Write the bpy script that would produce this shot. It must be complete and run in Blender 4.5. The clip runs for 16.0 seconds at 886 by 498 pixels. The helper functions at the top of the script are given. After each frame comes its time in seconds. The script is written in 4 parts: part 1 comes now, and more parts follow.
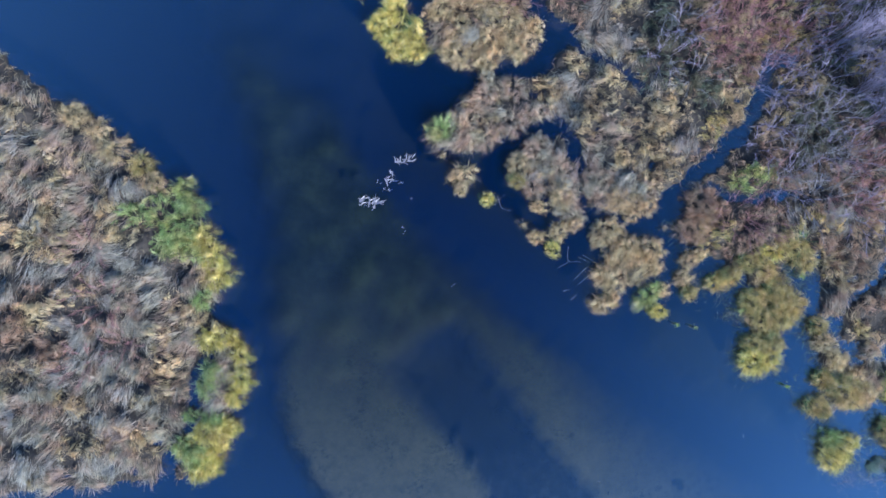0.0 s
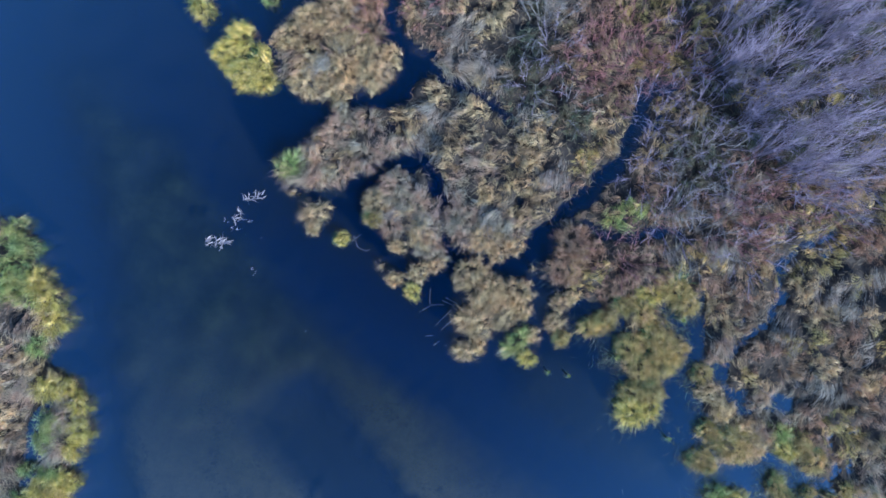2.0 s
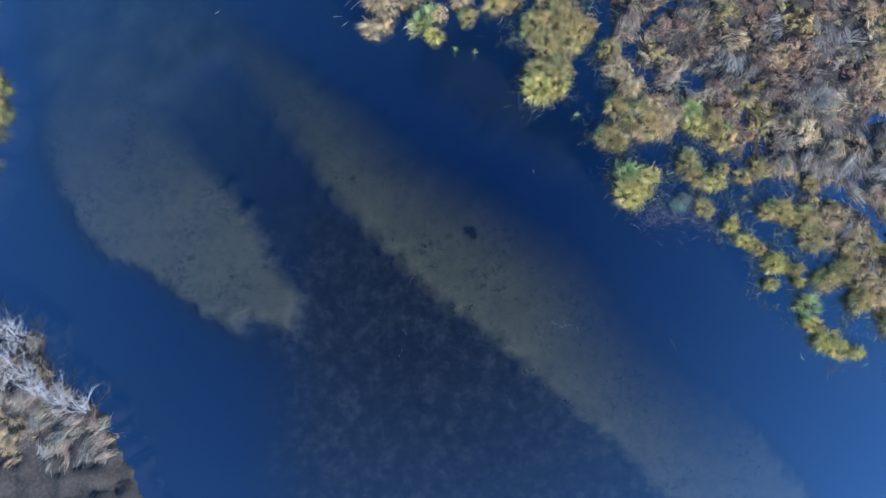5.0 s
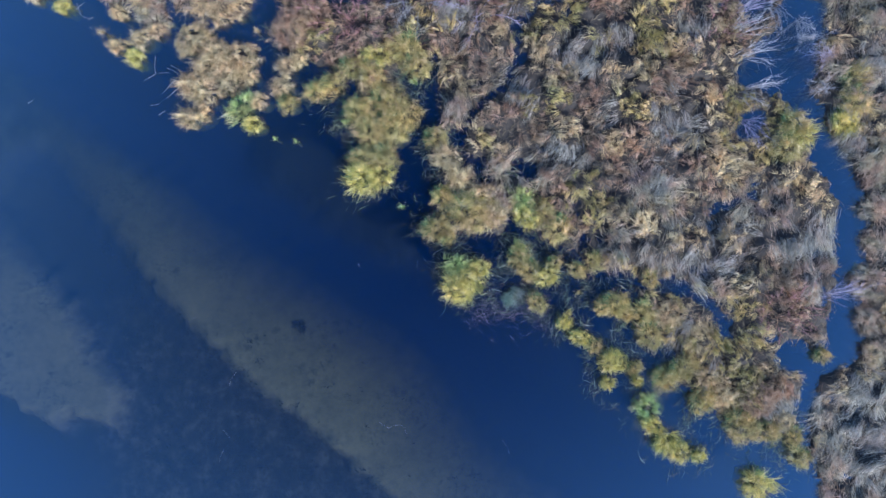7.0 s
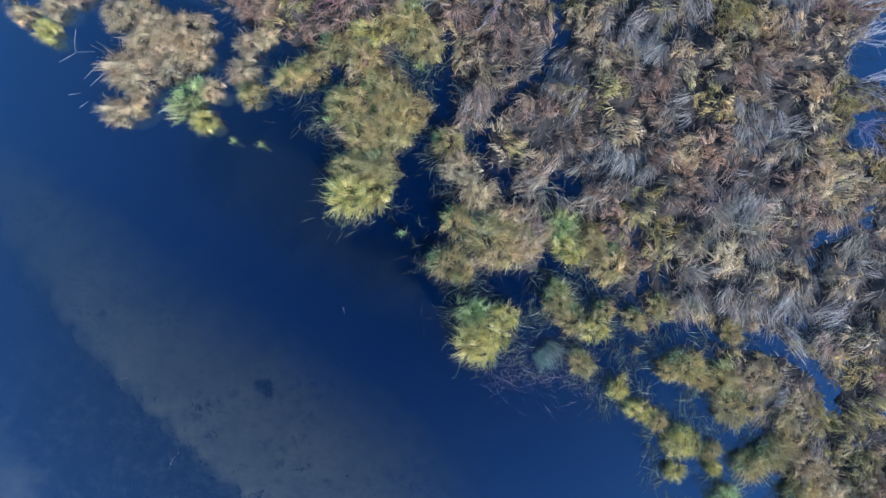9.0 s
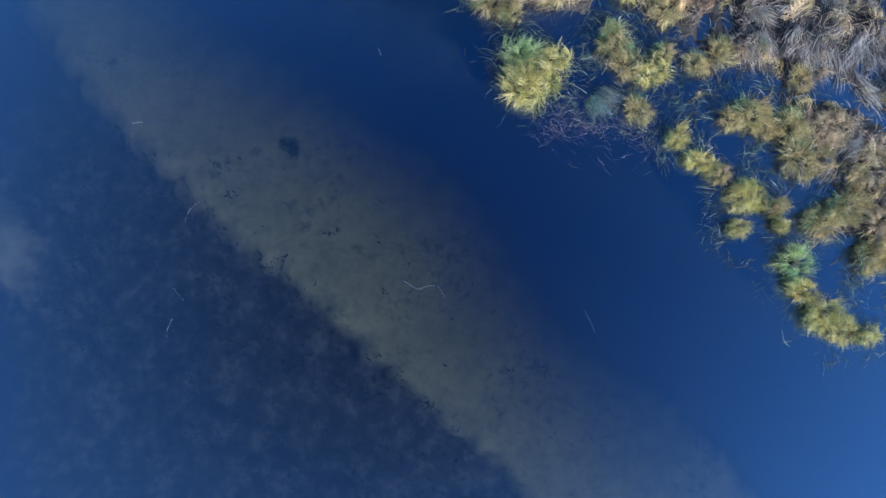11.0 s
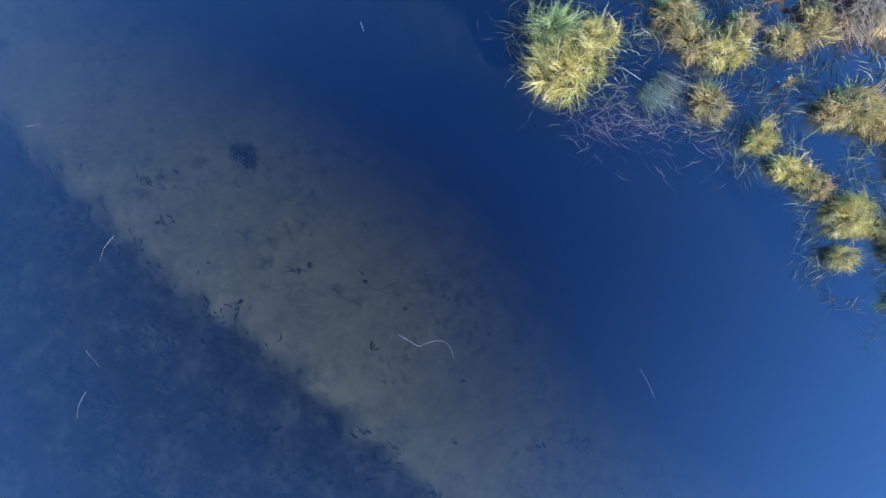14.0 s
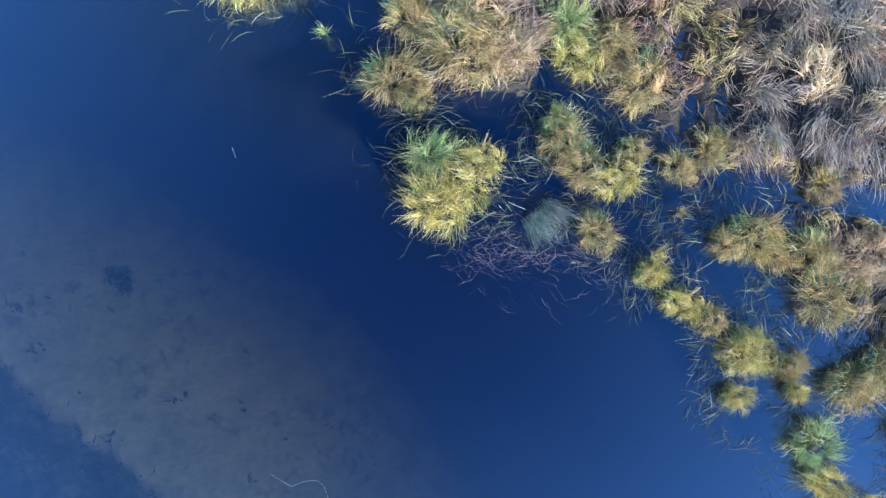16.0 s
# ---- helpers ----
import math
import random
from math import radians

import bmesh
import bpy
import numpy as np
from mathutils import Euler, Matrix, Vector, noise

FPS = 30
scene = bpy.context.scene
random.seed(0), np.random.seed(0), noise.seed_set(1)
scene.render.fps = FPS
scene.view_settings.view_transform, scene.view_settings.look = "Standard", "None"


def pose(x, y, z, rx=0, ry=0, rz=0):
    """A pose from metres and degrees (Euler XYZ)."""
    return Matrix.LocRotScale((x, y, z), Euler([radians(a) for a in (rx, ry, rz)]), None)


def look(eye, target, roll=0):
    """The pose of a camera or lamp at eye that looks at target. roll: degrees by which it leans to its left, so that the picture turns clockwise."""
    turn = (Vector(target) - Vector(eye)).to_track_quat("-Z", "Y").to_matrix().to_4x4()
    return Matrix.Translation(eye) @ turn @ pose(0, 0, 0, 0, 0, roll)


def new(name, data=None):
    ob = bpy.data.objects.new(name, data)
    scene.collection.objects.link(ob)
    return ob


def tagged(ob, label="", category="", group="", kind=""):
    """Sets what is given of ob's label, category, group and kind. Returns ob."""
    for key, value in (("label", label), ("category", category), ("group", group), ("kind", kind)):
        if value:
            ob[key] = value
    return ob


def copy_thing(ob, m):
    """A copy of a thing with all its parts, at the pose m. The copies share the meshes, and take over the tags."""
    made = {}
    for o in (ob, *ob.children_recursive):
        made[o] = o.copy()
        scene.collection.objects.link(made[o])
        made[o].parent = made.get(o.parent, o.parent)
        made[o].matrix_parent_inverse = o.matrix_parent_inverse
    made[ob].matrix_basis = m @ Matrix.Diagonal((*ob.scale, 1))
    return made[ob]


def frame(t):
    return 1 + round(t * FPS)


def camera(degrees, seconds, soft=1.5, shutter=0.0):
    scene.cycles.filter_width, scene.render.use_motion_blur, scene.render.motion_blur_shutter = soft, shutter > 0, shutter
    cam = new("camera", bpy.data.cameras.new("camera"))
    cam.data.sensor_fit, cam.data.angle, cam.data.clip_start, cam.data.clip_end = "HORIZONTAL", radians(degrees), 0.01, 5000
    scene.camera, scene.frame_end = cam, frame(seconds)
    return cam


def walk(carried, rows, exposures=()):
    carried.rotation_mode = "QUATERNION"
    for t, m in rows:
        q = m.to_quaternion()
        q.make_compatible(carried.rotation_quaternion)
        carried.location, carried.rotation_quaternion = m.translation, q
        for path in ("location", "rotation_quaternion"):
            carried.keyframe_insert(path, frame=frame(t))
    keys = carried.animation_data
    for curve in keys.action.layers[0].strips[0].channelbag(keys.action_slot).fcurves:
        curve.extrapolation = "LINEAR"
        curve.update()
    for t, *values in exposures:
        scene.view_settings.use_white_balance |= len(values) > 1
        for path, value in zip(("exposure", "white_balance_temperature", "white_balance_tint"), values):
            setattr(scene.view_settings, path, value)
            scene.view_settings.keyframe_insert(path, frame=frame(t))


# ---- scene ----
cam = camera(74.1, 16.0, soft=1.5)
METRES, EYE, TILT, LEAN, TURN = 40.0, 19.37, -91.76, -2.06, 0.0
ROWS = [
    (0, 0, 0, 0, -0, 0, 0),
    (0.5, 0.0304, 0.0049, 0.0114, 0.14, -0, 0.18),
    (1, 0.0697, 0.0129, 0.0247, 0.35, 0.02, 0.13),
    (1.5, 0.1029, 0.0251, 0.0358, 0.69, 0.05, 0.07),
    (2, 0.1211, 0.0322, 0.0309, 0.89, 0.25, 0.09),
    (2.5, 0.1342, 0.0346, 0.0002, 1.03, 0.5, 0.13),
    (3, 0.1443, 0.0343, -0.0468, 1.14, 0.83, 0.04),
    (3.5, 0.1527, 0.0336, -0.1081, 1.23, 1.22, -0.12),
    (4, 0.1594, 0.0338, -0.1735, 1.36, 1.65, -0.19),
    (4.2, 0.1616, 0.0341, -0.1935, 1.3805, 1.8056, -0.0426),
    (4.72, 0.1806, 0.0352, -0.2292, 1.6071, 2.025, 0.5275),
    (5.25, 0.2184, 0.0372, -0.2366, 2.0367, 1.9818, 1.2203),
    (5.78, 0.2629, 0.0405, -0.2238, 2.4548, 1.8491, 1.6703),
    (6.3, 0.3023, 0.0455, -0.1987, 2.647, 1.8005, 1.5124),
    (6.5, 0.3148, 0.0478, -0.1878, 2.65, 1.82, 1.29),
    (7, 0.3403, 0.059, -0.1627, 2.75, 1.88, 1.1),
    (7.5, 0.3484, 0.0799, -0.1481, 2.71, 2.06, 1.1),
    (8, 0.3436, 0.1095, -0.1412, 2.55, 2.21, 0.75),
    (8.5, 0.3348, 0.1429, -0.136, 2.33, 2.36, 0.62),
    (9, 0.3251, 0.1676, -0.1377, 2.27, 2.2, 0.58),
    (9.5, 0.3151, 0.1817, -0.1554, 2.15, 2.17, 0.39),
    (10, 0.3078, 0.1863, -0.1964, 2.1, 2.44, 0.13),
    (10.2, 0.3053, 0.1879, -0.2185, 2.0619, 2.5731, 0.0892),
    (10.72, 0.299, 0.1954, -0.2639, 1.7325, 2.9493, -0.0145),
    (11.25, 0.2933, 0.2078, -0.2877, 1.1324, 3.2973, -0.061),
    (11.78, 0.2881, 0.2224, -0.2962, 0.5441, 3.4942, 0.025),
    (12.3, 0.2833, 0.2368, -0.2954, 0.2501, 3.4172, 0.3189),
    (12.5, 0.2816, 0.2419, -0.2941, 0.23, 3.32, 0.48),
    (13, 0.2789, 0.2562, -0.2886, 0.22, 3.14, 0.54),
    (13.5, 0.28, 0.2682, -0.2758, 0.27, 3.02, 0.76),
    (14, 0.2867, 0.2771, -0.2556, 0.37, 2.66, 0.8),
    (14.5, 0.2961, 0.2803, -0.2361, 0.52, 2.68, 0.71),
    (15, 0.3012, 0.282, -0.2232, 0.61, 2.59, 0.61),
    (15.5, 0.3101, 0.2836, -0.2121, 0.75, 2.31, 0.55),
    (16, 0.3365, 0.2852, -0.2025, 1.13, 1.91, 0.51),
]
EXPOSURES = [(0.0, 1.06, 5150, 11), (1.0, 0.85, 5010, 10), (3.0, 0.83, 4980, 9), (4.0, 0.98, 5020, 11), (7.0, 1.02, 5150, 13), (8.5, 0.90, 5020, 13), (10.0, 0.86, 4960, 13), (13.0, 1.26, 5040, 15), (14.3, 1.26, 5150, 16), (16.0, 1.25, 5140, 16)]
walk(cam, [(t, pose(0, 0, EYE, TILT, LEAN, TURN) @ pose(METRES * x, METRES * y, METRES * z, 90 + pitch, roll, yaw))
           for t, x, y, z, yaw, pitch, roll in ROWS], EXPOSURES)

# ---- light: a clear autumn day, low sun from the south-east ----
SUN_ELEVATION, SUN_AZIMUTH = 27.0, -52.0      # azimuth in plan, counted from +x
world = bpy.data.worlds.new("clear_sky")
scene.world = world
world.use_nodes = True
wn = world.node_tree
sky = wn.nodes.new("ShaderNodeTexSky")
sky.sky_type, sky.sun_disc = "NISHITA", False
sky.sun_elevation, sky.sun_rotation = radians(SUN_ELEVATION), radians(90 - SUN_AZIMUTH)
sky.air_density, sky.dust_density, sky.ozone_density = 1.0, 0.1, 4.0
wn.links.new(sky.outputs[0], wn.nodes["Background"].inputs[0])
wn.nodes["Background"].inputs[1].default_value = 0.122
sun = new("sun", bpy.data.lights.new("sun", "SUN"))
sun.data.energy, sun.data.angle, sun.data.color = 4.3, radians(0.6), (1.0, 0.94, 0.85)
sun_way = Vector((math.cos(radians(SUN_ELEVATION)) * math.cos(radians(SUN_AZIMUTH)),
                  math.cos(radians(SUN_ELEVATION)) * math.sin(radians(SUN_AZIMUTH)), math.sin(radians(SUN_ELEVATION))))
sun.matrix_world = look(sun_way * 60, (0, 0, 0))


# ---- materials ----
def material(name):
    m = bpy.data.materials.new(name)
    m.use_nodes = True
    n = m.node_tree.nodes
    return m, n, m.node_tree.links, n["Principled BSDF"], n["Material Output"]


def ramp(n, stops):
    r = n.new("ShaderNodeValToRGB")
    while len(r.color_ramp.elements) < len(stops):
        r.color_ramp.elements.new(0.5)
    for e, (p, c) in zip(r.color_ramp.elements, stops):
        e.position, e.color = p, (*c, 1)
    return r


def noise_node(n, links, scale, detail=4.0, rough=0.55):
    g, t = n.new("ShaderNodeNewGeometry"), n.new("ShaderNodeTexNoise")
    t.inputs["Scale"].default_value, t.inputs["Detail"].default_value, t.inputs["Roughness"].default_value = scale, detail, rough
    links.new(g.outputs["Position"], t.inputs["Vector"])
    return t


def blend(n, links, kind, fac, a, b):
    m = n.new("ShaderNodeMix")
    m.data_type, m.blend_type = "RGBA", kind
    for socket, value in ((m.inputs[0], fac), (m.inputs[6], a), (m.inputs[7], b)):
        if hasattr(value, "links"):
            links.new(value, socket)
        elif isinstance(value, tuple):
            socket.default_value = (*value, 1)
        else:
            socket.default_value = value
    return m.outputs[2]


def blade_material(name, stops, shine=0.62, through_light=0.25, hue_drift=1.0):
    """Grass: blades of one lock share a tone, each blade varies on it, whole patches drift in hue, and each blade is streaked along its length."""
    m, n, links, p, out = material(name)
    g, own, both = n.new("ShaderNodeNewGeometry"), n.new("ShaderNodeAttribute"), n.new("ShaderNodeMath")
    own.attribute_name = "lock_tone"
    half = n.new("ShaderNodeMath")
    half.operation, both.operation = "MULTIPLY", "MULTIPLY_ADD"
    half.inputs[1].default_value, both.inputs[1].default_value = 0.5, 0.5
    links.new(own.outputs["Fac"], half.inputs[0])
    links.new(g.outputs["Random Per Island"], both.inputs[0])
    links.new(half.outputs[0], both.inputs[2])
    tone = ramp(n, stops)
    links.new(both.outputs[0], tone.inputs[0])
    faded = ramp(n, [(0.0, (0.76, 0.755, 0.75)), (0.5, (1.0, 1.0, 1.0)), (1.0, (1.20, 1.195, 1.19))])
    links.new(own.outputs["Fac"], faded.inputs[0])
    c = blend(n, links, "MULTIPLY", 1.0, tone.outputs[0], faded.outputs[0])
    patch = noise_node(n, links, 0.9, 3)
    shift = ramp(n, [(0.3, (0.84, 0.84, 0.88)), (0.5, (1, 1, 1)), (0.7, (1.2, 1.14, 1.02))])
    links.new(patch.outputs[0], shift.inputs[0])
    c = blend(n, links, "MULTIPLY", 1.0, c, shift.outputs[0])
    mat_hue = noise_node(n, links, 1.7, 3)
    drift = ramp(n, [(0.30, (0.84, 0.98, 1.04)), (0.42, (0.94, 1.0, 0.88)), (0.50, (1.0, 0.99, 0.95)), (0.58, (1.09, 0.94, 0.84)), (0.68, (1.03, 0.93, 0.97))])
    links.new(mat_hue.outputs[0], drift.inputs[0])
    c = blend(n, links, "MULTIPLY", hue_drift, c, drift.outputs[0])
    lock = noise_node(n, links, 5.5, 3)
    light = ramp(n, [(0.32, (0.78, 0.78, 0.78)), (0.68, (1.2, 1.2, 1.2))])
    links.new(lock.outputs[0], light.inputs[0])
    c = blend(n, links, "MULTIPLY", 1.0, c, light.outputs[0])
    grain = noise_node(n, links, 60, 2)
    speck = ramp(n, [(0.3, (0.8, 0.8, 0.8)), (0.7, (1.15, 1.15, 1.15))])
    links.new(grain.outputs[0], speck.inputs[0])
    c = blend(n, links, "MULTIPLY", 1.0, c, speck.outputs[0])
    links.new(c, p.inputs["Base Color"])
    p.inputs["Roughness"].default_value = shine
    p.inputs["Specular IOR Level"].default_value = 0.18
    t, mix = n.new("ShaderNodeBsdfTranslucent"), n.new("ShaderNodeMixShader")
    links.new(c, t.inputs[0])
    mix.inputs[0].default_value = through_light
    links.new(p.outputs[0], mix.inputs[1])
    links.new(t.outputs[0], mix.inputs[2])
    links.new(mix.outputs[0], out.inputs[0])
    return m


GRASS = {
    "Y": blade_material("yellowing_sedge", [(0, (0.141, 0.191, 0.055)), (0.25, (0.369, 0.353, 0.088)), (0.5, (0.727, 0.592, 0.145)), (0.75, (0.848, 0.702, 0.260)), (1, (0.858, 0.778, 0.580))], hue_drift=0.3),
    "G": blade_material("green_sedge", [(0, (0.084, 0.153, 0.063)), (0.35, (0.264, 0.360, 0.124)), (0.65, (0.555, 0.577, 0.224)), (1, (0.850, 0.794, 0.449))]),
    "O": blade_material("olive_gold_sedge", [(0, (0.159, 0.173, 0.068)), (0.3, (0.384, 0.320, 0.105)), (0.65, (0.646, 0.487, 0.200)), (1, (0.798, 0.635, 0.400))], hue_drift=0.5),
    "T": blade_material("straw_sedge", [(0, (0.234, 0.168, 0.099)), (0.3, (0.505, 0.380, 0.208)), (0.65, (0.670, 0.512, 0.275)), (1, (0.790, 0.630, 0.415))], hue_drift=0.45),
    "R": blade_material("russet_sedge", [(0, (0.180, 0.112, 0.080)), (0.35, (0.360, 0.240, 0.155)), (0.7, (0.510, 0.355, 0.235)), (1, (0.640, 0.490, 0.350))], hue_drift=0.7),
    "L": blade_material("grey_lodged_grass", [(0, (0.201, 0.149, 0.106)), (0.4, (0.430, 0.340, 0.248)), (0.75, (0.560, 0.455, 0.340)), (1, (0.640, 0.535, 0.420))]),
    "D": blade_material("dark_sedge", [(0, (0.060, 0.074, 0.045)), (0.4, (0.150, 0.159, 0.101)), (0.8, (0.260, 0.254, 0.190)), (1, (0.420, 0.392, 0.314))]),
}
GRASS["S"] = blade_material("teal_grey_lodged_sedge", [(0, (0.240, 0.208, 0.162)), (0.4, (0.405, 0.358, 0.286)), (0.75, (0.505, 0.450, 0.368)), (1, (0.590, 0.530, 0.440))], hue_drift=0.4)
# Sedge green with the shade of a tussock's far side painted in.
SHADE_GREEN = blade_material("shade_darkened_green_sedge", [(0, (0.030, 0.080, 0.035)), (0.45, (0.090, 0.185, 0.075)), (0.8, (0.230, 0.330, 0.140)), (1, (0.560, 0.560, 0.330))], hue_drift=0.4)
EMERGENT = blade_material("emergent_sedge", [(0, (0.055, 0.055, 0.042)), (0.4, (0.130, 0.120, 0.088)), (0.7, (0.165, 0.210, 0.115)), (1, (0.500, 0.480, 0.330))], hue_drift=0.4)
TEAL = blade_material("pale_teal_sedge", [(0, (0.08, 0.12, 0.10)), (0.5, (0.20, 0.26, 0.21)), (1, (0.45, 0.46, 0.38))])
DEAD = blade_material("dead_brown_blades", [(0, (0.07, 0.045, 0.03)), (0.5, (0.17, 0.11, 0.07)), (1, (0.34, 0.25, 0.17))])


def bark_material(name, dark, light):
    m, n, links, p, out = material(name)
    g = n.new("ShaderNodeNewGeometry")
    tone = ramp(n, [(0.0, dark), (1.0, light)])
    links.new(g.outputs["Random Per Island"], tone.inputs[0])
    t = noise_node(n, links, 35, 4)
    spots = ramp(n, [(0.35, (0.7, 0.68, 0.68)), (0.65, (1.15, 1.15, 1.15))])
    links.new(t.outputs[0], spots.inputs[0])
    links.new(blend(n, links, "MULTIPLY", 1.0, tone.outputs[0], spots.outputs[0]), p.inputs["Base Color"])
    p.inputs["Roughness"].default_value = 0.55
    b = n.new("ShaderNodeBump")
    b.inputs["Strength"].default_value, b.inputs["Distance"].default_value = 0.4, 0.004
    links.new(t.outputs[0], b.inputs["Height"])
    links.new(b.outputs[0], p.inputs["Normal"])
    return m


WILLOW = bark_material("willow_twig_bark", (0.19, 0.155, 0.21), (0.52, 0.45, 0.56))
DOGWOOD = bark_material("red_twig_bark", (0.26, 0.10, 0.09), (0.55, 0.29, 0.26))
GREY_TWIG = bark_material("grey_twig_bark", (0.20, 0.18, 0.17), (0.46, 0.43, 0.40))
BLEACHED = bark_material("bleached_wood", (0.30, 0.28, 0.27), (0.56, 0.52, 0.50))
SCRAP = bark_material("rotting_reed", (0.180, 0.165, 0.172), (0.345, 0.315, 0.335))
BROWN_TWIG = bark_material("sodden_twig_bark", (0.13, 0.085, 0.085), (0.36, 0.27, 0.26))


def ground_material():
    """Peat and thatch above the water; below it silt on the shallow bars, and weed and mud where it is deep. The
    darkening with depth also paints in the light lost in the water.
    """
    m, n, links, p, out = material("marsh_ground")
    g, xyz = n.new("ShaderNodeNewGeometry"), n.new("ShaderNodeSeparateXYZ")
    links.new(g.outputs["Position"], xyz.inputs[0])
    wobble, fine, blots = noise_node(n, links, 0.7, 5, 0.6), noise_node(n, links, 9, 6, 0.7), noise_node(n, links, 2.8, 7, 0.62)
    add = n.new("ShaderNodeMath")
    add.operation = "MULTIPLY_ADD"
    links.new(wobble.outputs[0], add.inputs[0])
    add.inputs[1].default_value = 0.08
    links.new(xyz.outputs[2], add.inputs[2])
    add2 = n.new("ShaderNodeMath")
    add2.operation = "MULTIPLY_ADD"
    links.new(blots.outputs[0], add2.inputs[0])
    add2.inputs[1].default_value = 0.03
    links.new(add.outputs[0], add2.inputs[2])
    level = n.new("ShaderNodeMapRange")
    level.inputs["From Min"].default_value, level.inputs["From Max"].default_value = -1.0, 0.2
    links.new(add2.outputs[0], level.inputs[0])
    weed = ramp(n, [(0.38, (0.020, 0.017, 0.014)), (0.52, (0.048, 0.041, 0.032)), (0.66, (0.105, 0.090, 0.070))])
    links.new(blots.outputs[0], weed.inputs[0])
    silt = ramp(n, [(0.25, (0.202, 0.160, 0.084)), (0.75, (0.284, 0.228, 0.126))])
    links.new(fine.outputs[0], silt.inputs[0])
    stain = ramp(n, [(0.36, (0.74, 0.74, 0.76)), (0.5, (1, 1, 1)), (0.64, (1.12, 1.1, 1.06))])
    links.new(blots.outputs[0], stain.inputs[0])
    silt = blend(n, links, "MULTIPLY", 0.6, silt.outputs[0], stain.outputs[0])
    mats, where = noise_node(n, links, 5.2, 5, 0.62), noise_node(n, links, 0.55, 2)     # dark scraps of weed in drifts on the silt
    mats.inputs["Distortion"].default_value = 0.6
    scraps, drifts = ramp(n, [(0.50, (0, 0, 0)), (0.66, (0.75, 0.75, 0.75))]), ramp(n, [(0.46, (0.08, 0.08, 0.08)), (0.60, (1, 1, 1))])
    links.new(mats.outputs[0], scraps.inputs[0])
    links.new(where.outputs[0], drifts.inputs[0])
    silt = blend(n, links, "MIX", blend(n, links, "MULTIPLY", 1.0, scraps.outputs[0], drifts.outputs[0]), silt, (0.052, 0.052, 0.040))
    upper = n.new("ShaderNodeMapRange")                   # the upper reach is green with algae
    upper.inputs["From Min"].default_value, upper.inputs["From Max"].default_value = -8.0, -1.0
    links.new(xyz.outputs[1], upper.inputs[0])
    streaks = noise_node(n, links, 1.3, 6, 0.65)
    algae = ramp(n, [(0.36, (0.020, 0.029, 0.016)), (0.50, (0.050, 0.064, 0.030)), (0.64, (0.090, 0.106, 0.046))])
    links.new(streaks.outputs[0], algae.inputs[0])
    silt = blend(n, links, "MIX", upper.outputs[0], silt, algae.outputs[0])
    brown = n.new("ShaderNodeAttribute")
    brown.attribute_name = "brown_mud"
    silt = blend(n, links, "MIX", brown.outputs["Fac"], silt, (0.074, 0.050, 0.046))
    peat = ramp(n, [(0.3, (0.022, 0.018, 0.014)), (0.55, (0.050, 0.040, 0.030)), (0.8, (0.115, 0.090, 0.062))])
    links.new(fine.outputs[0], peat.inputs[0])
    # Light lost to depth is painted here: the lower the bed, the darker.
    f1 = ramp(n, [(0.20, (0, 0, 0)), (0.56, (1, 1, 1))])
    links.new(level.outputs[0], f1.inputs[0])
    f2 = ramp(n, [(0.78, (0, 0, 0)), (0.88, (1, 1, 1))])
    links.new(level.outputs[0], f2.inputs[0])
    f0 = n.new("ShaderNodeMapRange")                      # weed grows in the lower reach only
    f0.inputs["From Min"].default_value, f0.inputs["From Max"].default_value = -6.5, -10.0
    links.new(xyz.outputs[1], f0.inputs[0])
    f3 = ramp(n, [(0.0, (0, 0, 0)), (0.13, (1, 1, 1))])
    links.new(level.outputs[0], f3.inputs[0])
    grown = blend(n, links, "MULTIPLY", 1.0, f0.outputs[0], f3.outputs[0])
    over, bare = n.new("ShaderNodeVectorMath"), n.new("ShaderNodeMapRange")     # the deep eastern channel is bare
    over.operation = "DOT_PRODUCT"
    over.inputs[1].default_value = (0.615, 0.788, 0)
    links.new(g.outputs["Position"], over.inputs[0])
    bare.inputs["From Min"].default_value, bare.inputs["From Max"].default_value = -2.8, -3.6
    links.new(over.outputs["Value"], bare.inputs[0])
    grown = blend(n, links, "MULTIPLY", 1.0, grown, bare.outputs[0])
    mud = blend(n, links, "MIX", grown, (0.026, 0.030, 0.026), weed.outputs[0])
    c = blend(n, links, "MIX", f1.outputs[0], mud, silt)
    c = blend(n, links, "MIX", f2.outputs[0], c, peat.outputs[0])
    links.new(c, p.inputs["Base Color"])
    p.inputs["Roughness"].default_value = 0.9
    b = n.new("ShaderNodeBump")
    b.inputs["Strength"].default_value, b.inputs["Distance"].default_value = 0.5, 0.05
    links.new(fine.outputs[0], b.inputs["Height"])
    links.new(b.outputs[0], p.inputs["Normal"])
    return m


